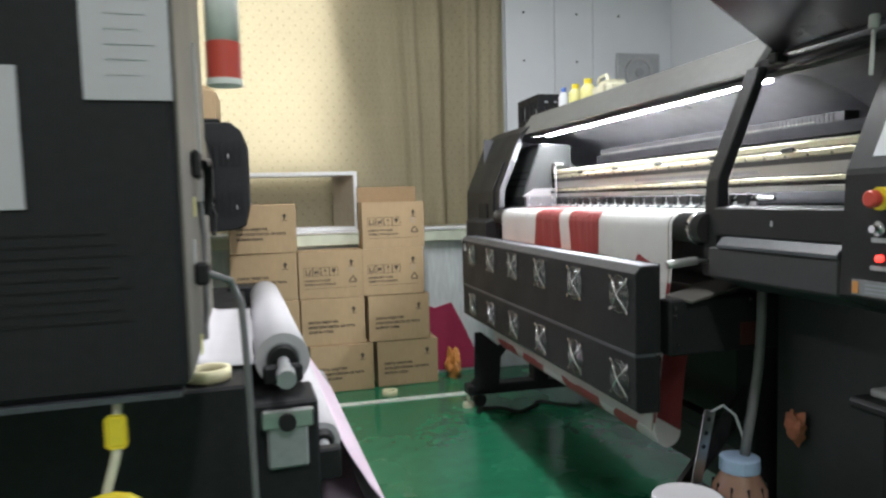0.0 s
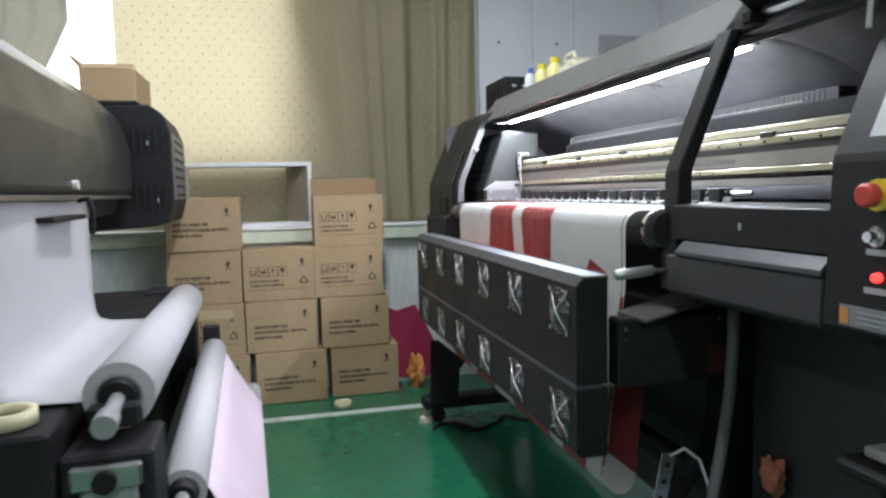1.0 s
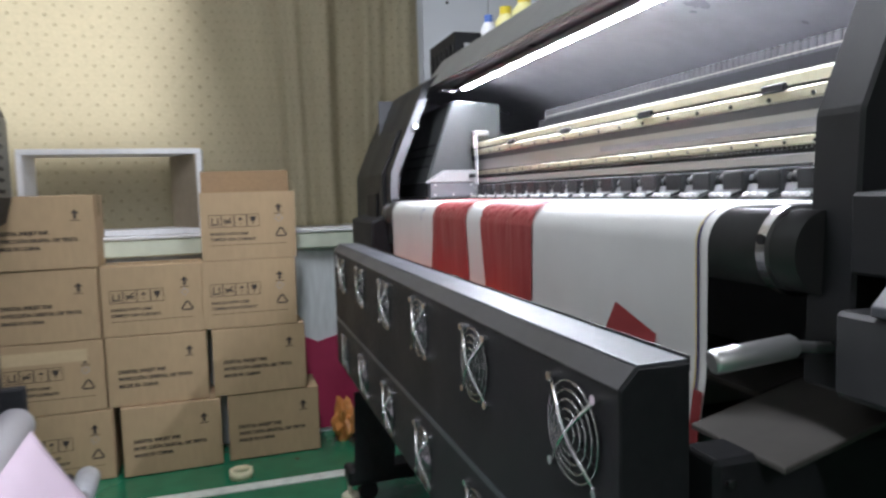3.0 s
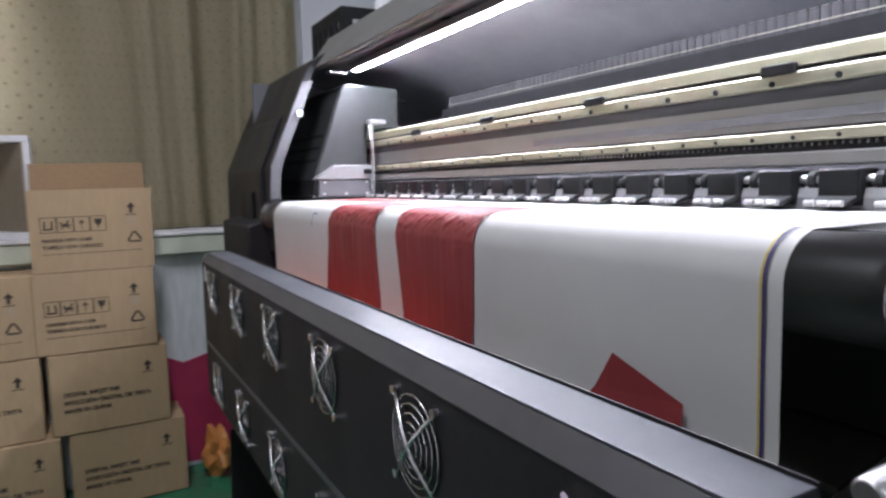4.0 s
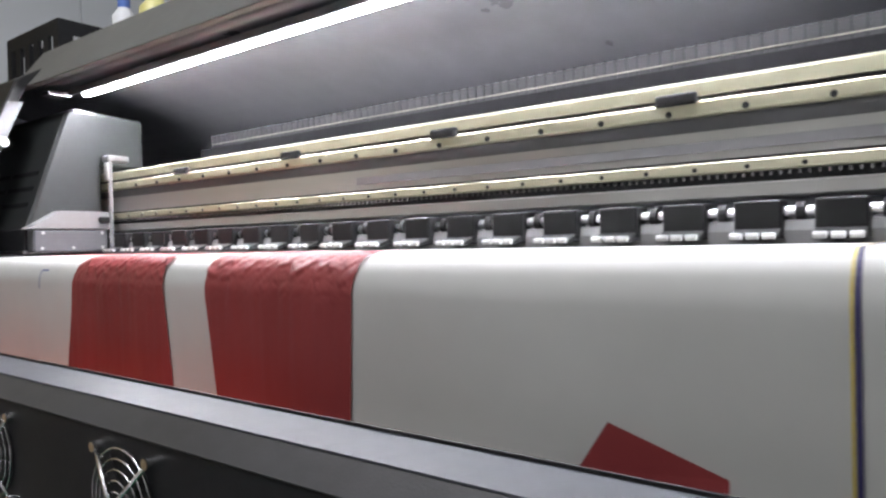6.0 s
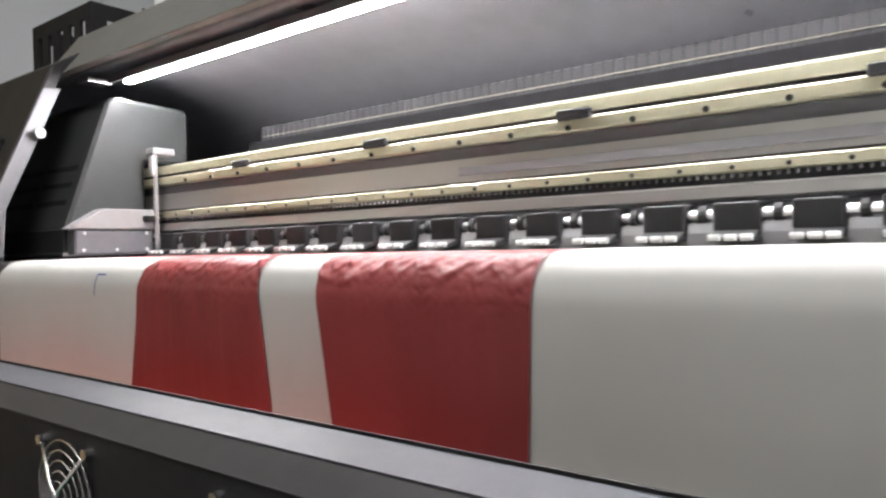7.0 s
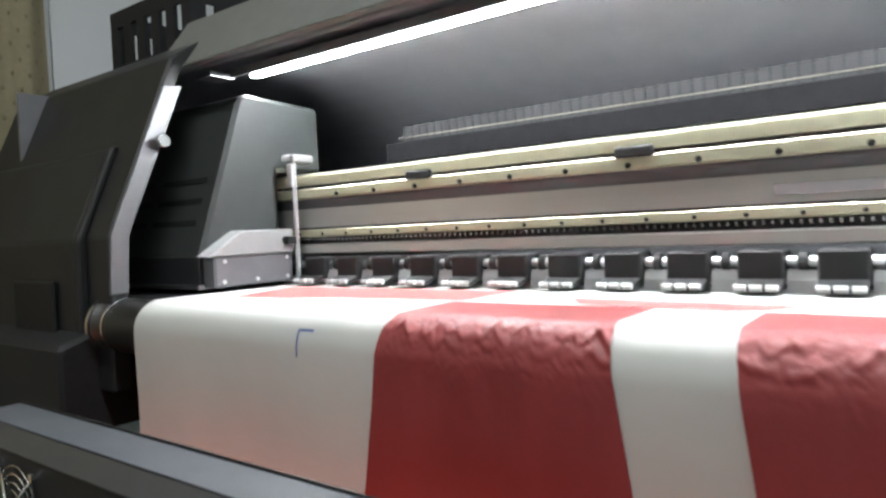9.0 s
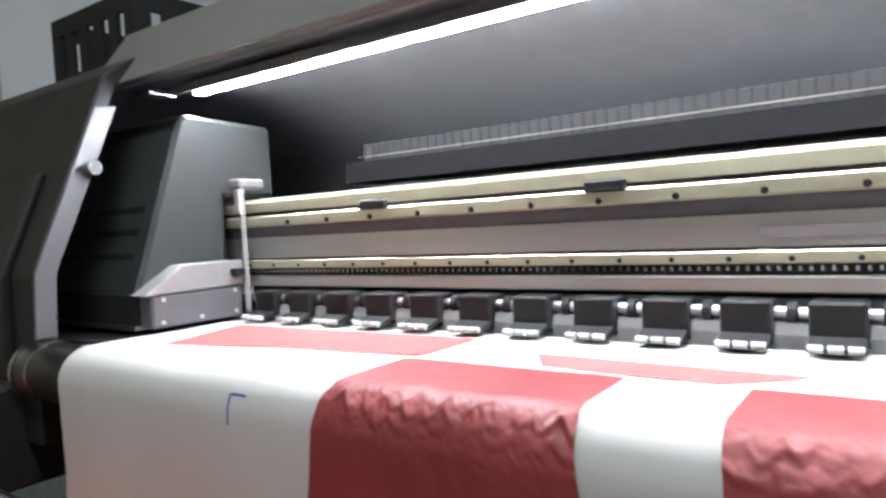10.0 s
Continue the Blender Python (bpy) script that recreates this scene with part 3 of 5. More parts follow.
part("side_post", box(1.496, 1.5045, CY0 - 0.046, CY0 - 0.040, 1.005, 1.190, 0.002), SIDEPL, carr)
part("post_head", box(1.494, 1.540, CY0 - 0.048, CY0 - 0.020, 1.188, 1.202, 0.003), SIDEPL, carr)
part("post_clamp", box(1.490, 1.4955, CY0 - 0.050, CY0 - 0.037, 1.150, 1.186, 0.002), PADM, carr)
part("sensor", box(1.476, 1.494, CY0 - 0.050, CY0 - 0.038, 1.060, 1.072, 0.001), RUBBER, carr)

# right pillar and the service end
pil = [(1.266, 0.835), (1.276, 1.078), (1.395, 1.358), (1.425, 1.358), (1.308, 1.075), (1.308, 0.835)]
part("pillar", prism(pil, 1.868, 1.918, 0.003), COVER, printer, "slanted dark pillar beside the opening")
part("service_front", prism([(1.262, 0.94), (1.262, 1.008), (1.30, 1.010), (1.42, 1.010), (1.42, 0.94)], 1.465, 1.867, 0.003), COVER, printer)
part("front_ledge", prism([(1.262, 0.939), (1.243, 0.920), (1.243, 0.912), (1.30, 0.912), (1.30, 0.939)], 1.465, 1.83, 0.001), LIP, printer)
part("service_box", prism([(1.245, 0.840), (1.245, 0.9115), (1.75, 0.9115), (1.75, 0.80), (1.36, 0.80)], 1.462, 1.865, 0.004), LIFTED_BLACK, printer)
ctrl = part("control_panel", prism([(1.240, 0.842), (1.250, 1.078), (1.372, 1.352), (1.46, 1.40), (1.93, 1.40), (1.93, 0.842)], 1.06, 1.46, 0.006), COVER, printer, "dark control panel housing")
sl = [(1.262, 1.103), (1.352, 1.306), (1.350, 1.307), (1.260, 1.104)]
part("touch_panel", prism(sl, 1.12, 1.405), TOUCH, ctrl, "pale grey key panel")
for k in range(3):
    z = 1.15 + 0.035 * k
    x = 1.2585 + (z - 1.10) * 0.445
    part("key", tube([(x + 0.001, 1.365, z), (x + 0.004, 1.365, z - 0.001)], 0.008, 10), LABEL, ctrl)
part("stop_plate", tube([(1.245, 1.368, 1.028), (1.237, 1.368, 1.028)], 0.0205, 28), YELLOW, ctrl, "yellow stop button plate")
part("stop_button", tube([(1.236, 1.368, 1.028), (1.230, 1.368, 1.028), (1.228, 1.368, 1.028), (1.217, 1.368, 1.028), (1.214, 1.368, 1.028)], [0.009, 0.009, 0.0155, 0.0155, 0.012], 28), REDPL, ctrl, "red mushroom stop button")
part("key_switch", tube([(1.244, 1.368, 0.975), (1.236, 1.368, 0.975), (1.235, 1.368, 0.975), (1.222, 1.368, 0.975)], [0.0135, 0.0135, 0.008, 0.007], 24), CHROME, ctrl, "chrome key switch")
part("name_plate", box(1.2425, 1.2455, 1.348, 1.388, 0.950, 0.958), LABEL, ctrl)
part("indicator", tube([(1.244, 1.368, 0.922), (1.236, 1.368, 0.922), (1.234, 1.368, 0.922)], [0.0066, 0.006, 0.0042], 20), REDGLOW, ctrl, "lit red indicator")
part("name_plate", box(1.2405, 1.2435, 1.348, 1.388, 0.900, 0.908), LABEL, ctrl)
stick = part("sticker", box(1.2385, 1.2415, 1.335, 1.425, 0.852, 0.880), STICKER, ctrl, "grey warning sticker with an orange end")
part("sticker_end", box(1.2375, 1.2395, 1.410, 1.423, 0.855, 0.877), ORANGE, stick)
for k in range(3):
    part("print_bar", box(1.2375, 1.2390, 1.342, 1.395, 0.857 + 0.007 * k, 0.860 + 0.007 * k), PRINTBAR, stick)

# raised smoked lid over the service opening
lid = part("raised_lid", prism([(1.205, 1.515), (1.425, 1.374), (1.430, 1.381), (1.210, 1.524)], 1.10, 1.835, 0.002), SMOKE, printer, "raised smoked lid")
part("lid_edge", prism([(1.405, 1.372), (1.43, 1.356), (1.437, 1.366), (1.412, 1.382)], 1.10, 1.80), STEEL, lid)
part("lid_latch", box(1.385, 1.425, 1.80, 1.83, 1.352, 1.378, 0.004), RUBBER, lid)
part("lid_stay", tube([(1.322, 1.472, 1.262), (1.325, 1.470, 1.345), (1.325, 1.470, 1.348), (1.327, 1.470, 1.372), (1.327, 1.470, 1.375)], [0.004, 0.004, 0.010, 0.010, 0.007], 14), PADM, lid, "pale stay with a round knob")
part("cover_badge", box(1.2595, 1.2625, 1.66, 1.665, 0.968, 0.980), LABEL, printer)

# stand
for y in (1.99, 3.62):
    stand = part("stand_leg", box(1.45, 1.53, y - 0.04, y + 0.04, 0.10, 0.82, 0.006), BLACK, printer, "black steel stand leg")
    part("foot_beam", box(1.10, 1.95, y - 0.045, y + 0.045, 0.065, 0.115, 0.006), BLACK, stand)
    part("brace", prism([(1.12, 0.115), (1.17, 0.115), (1.46, 0.44), (1.46, 0.52)], y - 0.008, y + 0.008), BLACK, stand)
    for x in (1.17, 1.88):
        part("castor", tube([(x, y - 0.018, 0.032), (x, y + 0.018, 0.032)], 0.032, 20), RUBBER, stand)
        part("level_foot", tube([(x - 0.06, y, 0.0), (x - 0.06, y, 0.022), (x - 0.06, y, 0.024), (x - 0.06, y, 0.065)], [0.03, 0.028, 0.008, 0.008], 18), CREAM, stand, "pale levelling foot")
# sheet added to darken the space under the printer and hide the floor
part("dark_back_sheet", box(1.60, 1.63, 1.95, 3.60, 0.10, 0.82, 0.004), LIFTED_BLACK, printer, "black sheet added for the darkness under the printer")
part("stand_bar", box(1.47, 1.51, 2.03, 3.58, 0.30, 0.36, 0.005), BLACK, printer)
part("side_arm", box(1.168, 1.60, 1.912, 1.962, 0.63, 0.775, 0.005), BLACK, printer, "black side arm with bolts")
part("side_arm", box(1.168, 1.60, 3.49, 3.54, 0.63, 0.775, 0.005), BLACK, printer)
part("catch_plate", prism([(1.300, 0.790), (1.46, 0.828), (1.46, 0.834), (1.300, 0.796)], 2.006, 3.46), BROWNPLATE, printer, "dull grey-brown sloping guide plate")
part("catch_plate", prism([(1.212, 0.769), (1.46, 0.828), (1.46, 0.834), (1.212, 0.775)], 1.880, 2.003, 0.001), BROWNPLATE, printer)
part("stand_plate", prism([(1.107, 0.116), (1.117, 0.400), (1.150, 0.400), (1.250, 0.315), (1.235, 0.116)], 3.50, 3.506), BLACK, printer, "black steel gusset on the stand")
for x, z in ((1.18, 0.755), (1.18, 0.735), (1.19, 0.66), (1.40, 0.765)):
    part("bolt", tube([(x, 1.911, z), (x, 1.905, z)], 0.005, 8), CHROME, printer)
part("ink_cabinet", box(1.475, 1.92, 1.10, 1.90, 0.0, 0.798, 0.008), LIFTED_BLACK, printer, "black cabinet under the service end")
part("warning_label", box(1.375, 1.425, 1.9085, 1.9115, 0.645, 0.705), DARKRED, printer, "small faded red label")

# ---- dryer with its fans ----
dryer = thing("fan_dryer", "long black dryer box with twelve wire-guarded fans", "dryer")
DX, DY0, DY1 = 1.078, 1.922, 3.548
dz = [(DX, 0.640), (DX, 0.846), (DX + 0.018, 0.8645), (DX + 0.071, 0.8645), (DX + 0.071, 0.640)]
part("upper_housing", prism(dz, DY0, DY1, 0.002), BLACK, dryer, "matt black sheet-metal housing")
part("lip", prism([(DX + 0.018, 0.8647), (DX + 0.0695, 0.8647), (DX + 0.0695, 0.8670), (DX + 0.018, 0.8664)], DY0 + 0.002, DY1 - 0.002), LIP, dryer, "grey bevelled lip along the top")
part("back_edge", box(DX + 0.0698, DX + 0.0718, DY0 + 0.002, DY1 - 0.002, 0.856, 0.8695), RUBBER, dryer)
# bevel in the lifted black, a tone between lip and housing
part("chamfer", prism([(DX - 0.001, 0.847), (DX + 0.0165, 0.8650), (DX + 0.0175, 0.8640), (DX, 0.846)], DY0 + 0.002, DY1 - 0.002), LIFTED_BLACK, dryer)
part("lower_housing", prism([(DX, 0.496), (DX, 0.632), (DX + 0.071, 0.632), (DX + 0.071, 0.485), (DX + 0.012, 0.485)], DY0 + 0.001, DY1 - 0.001, 0.002), BLACK, dryer)
part("seam_strip", box(DX - 0.001, DX + 0.06, DY0 + 0.002, DY1 - 0.002, 0.632, 0.640), LIP, dryer)


def fan_guard(y, z, spin):
    f = part("fan", tube([(DX + 0.001, y, z), (DX - 0.0015, y, z)], 0.047, 32), RUBBER, dryer, "round fan behind a chrome wire guard")
    for r in (0.049, 0.040, 0.031, 0.022, 0.013):
        x = DX - 0.004 - 0.006 * (1 - r / 0.050)
        part("wire_ring", tube([(x, y + r * math.cos(2 * math.pi * k / 28), z + r * math.sin(2 * math.pi * k / 28)) for k in range(28)], 0.0008, 5, closed=True), CHROME, f, smooth=True)
    for a in (45, -45):
        dy, dz_ = 0.0617 * math.cos(radians(a)), 0.0617 * math.sin(radians(a))
        part("spoke", tube([(DX - 0.003, y - dy, z - dz_), (DX - 0.011, y - 0.25 * dy, z - 0.25 * dz_), (DX - 0.011, y + 0.25 * dy, z + 0.25 * dz_), (DX - 0.003, y + dy, z + dz_)], 0.0021, 6), CHROME, f, smooth=True)
        for s in (-1, 1):
            part("bolt", tube([(DX, y + s * dy, z + s * dz_), (DX - 0.007, y + s * dy, z + s * dz_)], 0.0048, 10), CHROME, f)
    h = part("hub", tube([(DX - 0.002, y, z), (DX - 0.004, y, z)], 0.018, 16), BLACK, f)
    for k in range(5):
        a = 2 * math.pi * k / 5 + spin
        u, w = math.cos(a), math.sin(a)
        q = [(y + 0.018 * u, z + 0.018 * w), (y + 0.044 * math.cos(a - 0.2), z + 0.044 * math.sin(a - 0.2)), (y + 0.044 * math.cos(a + 0.55), z + 0.044 * math.sin(a + 0.55)), (y + 0.018 * math.cos(a + 0.8), z + 0.018 * math.sin(a + 0.8))]
        part("blade", prism(q, DX - 0.004, DX - 0.0028, 0, None, "x"), BLACK, f)


for i in range(6):
    fan_guard(2.0 + 0.275 * i, 0.786, 0.3 * i)
    fan_guard(2.0 + 0.275 * i, 0.560, 0.2 + 0.4 * i)
tri = part("warning_triangle", prism([(3.47, 0.80), (3.515, 0.80), (3.4925, 0.838)], DX - 0.002, DX - 0.0005, 0, None, "x"), LABEL, dryer, "small grey warning triangle")
heat = part("heater_channel", box(DX + 0.0722, DX + 0.0775, 2.02, 3.46, 0.73, 0.79, 0.001), STEEL, dryer, "steel reflector behind the housing")
part("heater_tube", tube([(DX + 0.088, 2.55, 0.76), (DX + 0.088, 3.43, 0.76)], 0.006, 10), HEATER, heat, "glowing red infrared heater tube", smooth=True)
for y in (2.15, 3.30):
    part("hanger", box(DX + 0.071, 1.44, y - 0.015, y + 0.015, 0.70, 0.73, 0.003), BLACK, dryer)

# ---- printed fabric over the roller ----
FY0, FY1 = 2.010, 3.412
FR = RR + 0.0015


def web(s, off=0.0):
    """Place on the fabric's path: s < 0 on the bed, then round the roller and down behind the dryer."""
    r = FR + off
    arc = math.pi / 2 * FR
    if s < 0:
        return RX - s, RZ + r
    if s < arc:
        a = s / FR
        return RX - r * math.sin(a), RZ + r * math.cos(a)
    lean = min(1, max(0, (s - arc - 0.125) / 0.43))
    return RX - r - 0.050 * lean, RZ - (s - arc)


def ripple(y, s):
    k = min(1, max(0, (s - 0.05) / 0.12))
    return 0.0022 * k * math.sin(y * 23 + 0.8 * math.sin(s * 9)) + 0.0012 * k * noise.noise((y * 14, s * 10, 0))


def cloth_patch(y_at, s_list, ny, off):
    """Patch of cloth: y_at(s, w) with w from 0 to 1 across."""
    rows = []
    for s in s_list:
        r = []
        for j in range(ny + 1):
            y = y_at(s, j / ny)
            x, z = web(s, off)
            r.append((x - ripple(y, s), y, z))
        rows.append(r)
    return sheet(rows)


SBED = [-0.40, -0.2, -0.1, -0.05, -0.02]
SARC = [math.pi / 2 * FR * k / 10 for k in range(11)]
SDOWN = [0.0604 + 0.02 * k for k in range(1, 29)]
cloth = thing("printed_fabric", "white polyester fabric with fresh red print, running over the roller", "fabric")
web_part = part("cloth", cloth_patch(lambda s, w: FY0 + (FY1 - FY0) * w, SBED + SARC + SDOWN, 90, 0.0), CLOTH, cloth, smooth=True)
# lower loop and the web going back up behind it
rows = []
zl = RZ - (SDOWN[-1] - 0.0604)
ys = [FY0 + (FY1 - FY0) * k / 6 for k in range(7)]
for k in range(9):
    a = math.pi * k / 8
    rows.append([(RX - FR - 0.050 + 0.038 - 0.038 * math.cos(a), y, zl - 0.042 * math.sin(a)) for y in ys])
part("lower_loop", sheet(rows), CLOTH, cloth, smooth=True)
# rising web is all red: the heater's glow is put into its colour
rows = [[(1.2635, y, 0.397), (1.266, y, 0.45), (1.276, y, 0.55), (1.290, y, 0.63)] for y in ys]
part("red_lit_web", sheet(rows), REDINK, cloth, smooth=True)
for ya, yb in ((2.10, 2.235), (2.33, 2.62), (2.80, 3.02), (3.12, 3.36)):
    rows = []
    for k in range(8):
        a = math.pi * k / 8 - 0.15
        sway = 0.02 * math.sin(k * 0.7 + ya * 9)
        rows.append([(RX - FR - 0.050 + 0.038 - 0.0395 * math.cos(a), y + sway, zl - 0.0435 * math.sin(a)) for y in (ya, (ya + yb) / 2, yb)])
    part("red_panel", sheet(rows), REDINK, cloth, smooth=True)


def band(name, ea, eb, s0):
    """A printed panel between two edges, each with its place on the roller and its lean further down."""
    ss = [s0, s0 * 0.6, s0 * 0.3, -0.012] + [math.pi / 2 * FR * k / 42 for k in range(43)] + [0.0640 + 0.003 * k for k in range(32)] + [0.1604 + 0.02 * k for k in range(22)]
    rows = []
    for s in ss:
        k = min(0.2, max(0.0, s))
        y0, y1 = ea[0] + ea[1] * k, eb[0] + eb[1] * k
        r = []
        for j in range(141):
            y = y0 + (y1 - y0) * j / 140
            off = 0.0012
            for step, wide, high, shift in ((0.017, 0.017, 0.0016, 0.2), (0.027, 0.021, 0.0025, 0.0), (0.039, 0.027, 0.0017, 0.4)):
                u = y / wide + shift + 1.1 * noise.noise((y * 17, step * 90, 2.0))
                edge = step + 0.0080 * abs(math.sin(math.pi * u)) + 0.008 * noise.noise((y * 55, step * 60, 5.0))
                size = high * (0.15 + 1.9 * abs(noise.noise((y * 31, step * 70, 9.0))))
                rise = min(1, max(0, (s - edge + 0.020) / 0.018))
                fall = min(1, max(0, (edge + 0.0045 - s) / 0.0045))
                off += size * rise * rise * fall
            crest = min(1, max(0, (s - 0.006) / 0.010)) * math.exp(-max(0, s - 0.05) / 0.03)
            off += crest * (0.0011 * abs(noise.noise((y * 120 + 60 * s, s * 95, 1.0))) + 0.0010 * abs(noise.noise((y * 70 - 50 * s, s * 60, 6.0))))
            below = min(1, max(0, (s - 0.03) / 0.04)) * math.exp(-max(0, s - 0.06) / 0.10)
            off += below * (0.0026 * noise.noise((y * 34 + 4 * s, s * 5, 3.0)) + 0.0012 * noise.noise((y * 80, s * 9, 7.0)) + 0.0016)
            x, z = web(s, off)
            r.append((x - ripple(y, s), y, z))
        rows.append(r)
    part(name, sheet(rows), REDINK, cloth, smooth=True)


band("red_panel", (2.972, 0.15), (2.757, -0.15), -0.075)
band("red_panel", (2.668, -0.12), (2.427, 0.04), -0.075)


def motif(name, pts, mat, off=0.0010):
    """A flat printed shape, given by y and s."""
    bm = bmesh.new()
    vs = []
    for y, s in pts:
        x, z = web(s, off)
        vs.append(bm.verts.new((x - ripple(y, s), y, z)))
    bm.faces.new(vs)
    part(name, bm, mat, cloth)


def zs(z):
    return 0.0604 + RZ - z


motif("red_wedge", [(2.177, zs(0.872)), (2.096, zs(0.845)), (2.096, zs(0.74)), (2.30, zs(0.74)), (2.238, zs(0.795)), (2.200, zs(0.835))], REDINK, 0.0035)
motif("edge_stripe", [(FY0 + 0.001, zs(0.80)), (FY0 + 0.017, zs(0.80)), (FY0 + 0.017, zs(0.71)), (FY0 + 0.001, zs(0.71))], REDINK, 0.0016)
motif("edge_stripe", [(FY0 + 0.001, zs(0.60)), (FY0 + 0.010, zs(0.60)), (FY0 + 0.010, zs(0.42)), (FY0 + 0.001, zs(0.42))], REDINK, 0.0016)
motif("half_printed_shape", [(3.31, -0.036), (3.345, -0.176), (2.957, -0.183), (2.965, -0.085), (3.14, -0.072)], PALERED)
motif("half_printed_shape", [(2.865, -0.135), (2.63, -0.124), (2.69, -0.080), (2.835, -0.088)], PALERED)
mark = [0.0407 + 0.0029 * k for k in range(11)]
tagged(part("register_mark", cloth_patch(lambda s, w: 3.0902 + 0.0024 * w, mark, 1, 0.0009), BLUEINK, cloth), "small blue hook-shaped mark")
part("register_mark", cloth_patch(lambda s, w: 3.0700 + 0.0200 * w, [0.0405, 0.0420, 0.0430], 2, 0.0009), BLUEINK, cloth)
ss = [-0.3, -0.1, -0.02] + SARC + SDOWN
part("edge_line", cloth_patch(lambda s, w: FY0 + 0.0125 + 0.0035 * w, ss, 1, 0.0009), NAVY, cloth)
part("edge_line", cloth_patch(lambda s, w: FY0 + 0.0165 + 0.0016 * w, ss, 1, 0.0009), YELLOWEDGE, cloth)

# ---- things on and round the printer ----
crate = thing("plastic_crate", "black slotted plastic crate standing on the printer", "crate")
cx0, cx1, cy0, cy1, cz0, cz1 = 1.553, 1.85, 3.72, 4.02, 1.413, 1.575
part("base", box(cx0, cx1, cy0, cy1, cz0, cz0 + 0.01), BLACK, crate)
for (xa, xb, ya, yb) in ((cx0, cx0 + 0.008, cy0, cy1), (cx1 - 0.008, cx1, cy0, cy1), (cx0 + 0.008, cx1 - 0.008, cy0, cy0 + 0.008), (cx0 + 0.008, cx1 - 0.008, cy1 - 0.008, cy1)):
    part("rail", box(xa, xb, ya, yb, cz0 + 0.01, cz0 + 0.045), BLACK, crate)
    part("rail", box(xa, xb, ya, yb, cz1 - 0.035, cz1), BLACK, crate)
    lng = (yb - ya) > (xb - xa)
    for k in range(6):
        t0 = k / 5.5
        if lng:
            w = (yb - ya)
            part("upright", box(xa, xb, ya + t0 * w, ya + min(1, t0 + 0.10) * w, cz0 + 0.045, cz1 - 0.035), BLACK, crate)
        else:
            w = (xb - xa)
            part("upright", box(xa + t0 * w, xa + min(1, t0 + 0.10) * w, ya, yb, cz0 + 0.045, cz1 - 0.035), BLACK, crate)


def bottle(x, y, r, h, body, capm, label):
    t = thing("bottle", label, "bottle", "bottles on the printer")
    z = 1.455
    part("body", tube([(x, y, z), (x, y, z + 0.004), (x, y, z + h * 0.62), (x, y, z + h * 0.78), (x, y, z + h * 0.84)], [r * 0.9, r, r, r * 0.55, r * 0.45], 24), body, t, smooth=True)
    part("cap", tube([(x, y, z + h * 0.80), (x, y, z + h)], r * 0.55, 20), capm, t)


bottle(1.575, 3.45, 0.024, 0.108, WALLP, BLUE, "small pale bottle with a blue cap")
bottle(1.59, 3.35, 0.032, 0.108, PALEYEL, YELLOW, "pale yellow plastic bottle with a yellow cap")
bottle(1.60, 3.24, 0.034, 0.114, PALEYEL, YELLOW, "pale yellow plastic bottle with a yellow cap")
jug = thing("jug", "cream plastic jug lying on the printer", "jug")
part("body", box(1.575, 1.70, 3.02, 3.17, 1.456, 1.535, 0.025, None, 3), CREAM, jug)
part("handle", tube([(1.60, 3.05, 1.53), (1.60, 3.06, 1.553), (1.60, 3.12, 1.553), (1.60, 3.14, 1.53)], 0.008, 10), CREAM, jug)

jar = thing("waste_bottle", "ribbed brown waste bottle with a pale blue lid", "bottle")
jx, jy = 1.324, 1.845
part("body", tube([(jx, jy, 0.0), (jx, jy, 0.02), (jx, jy, 0.24), (jx, jy, 0.30), (jx, jy, 0.335), (jx, jy, 0.345)], [0.060, 0.068, 0.068, 0.066, 0.046, 0.044], 28), JAR, jar, smooth=True)
for k in range(10):
    a = 2 * math.pi * k / 10
    part("rib", tube([(jx + 0.069 * math.cos(a), jy + 0.069 * math.sin(a), 0.03), (jx + 0.069 * math.cos(a), jy + 0.069 * math.sin(a), 0.25), (jx + 0.062 * math.cos(a), jy + 0.062 * math.sin(a), 0.315)], 0.003, 6), RUBBER, jar)
part("lid", tube([(jx, jy, 0.343), (jx, jy, 0.375), (jx, jy, 0.378)], [0.049, 0.048, 0.040], 28), JARLID, jar, "pale blue screw lid")
hose = [(1.40, 1.862, 0.80), (1.40, 1.862, 0.72), (1.39, 1.86, 0.60), (1.368, 1.855, 0.49), (1.35, 1.85, 0.42), (1.340, 1.846, 0.377)]
tagged(part("hose", tube(hose, 0.012, 12), HOSE, smooth=True), "grey drain hose running down into the bottle", "hose")

drum = thing("drum", "white plastic drum with a rimmed lid on the floor", "drum")
part("body", tube([(0.945, 1.50, 0.0), (0.945, 1.50, 0.01), (0.945, 1.50, 0.44), (0.945, 1.50, 0.455)], [0.055, 0.060, 0.064, 0.062], 32), WHITEPART, drum, smooth=True)
part("lid", tube([(0.945, 1.50, 0.452), (0.945, 1.50, 0.468), (0.945, 1.50, 0.472), (0.945, 1.50, 0.470)], [0.067, 0.067, 0.063, 0.055], 32), PAPER, drum, "white lid with a raised rim")

brk = thing("metal_bracket", "perforated steel bracket with a small cable", "bracket")
part("plate", prism([(1.215, 0.30), (1.245, 0.30), (1.285, 0.485), (1.255, 0.490)], 1.888, 1.892), STEEL, brk)
for k in range(3):
    part("hole", tube([(1.265 - 0.008 * k, 1.8875, 0.465 - 0.035 * k), (1.265 - 0.008 * k, 1.8865, 0.465 - 0.035 * k)], 0.006, 10), RUBBER, brk)
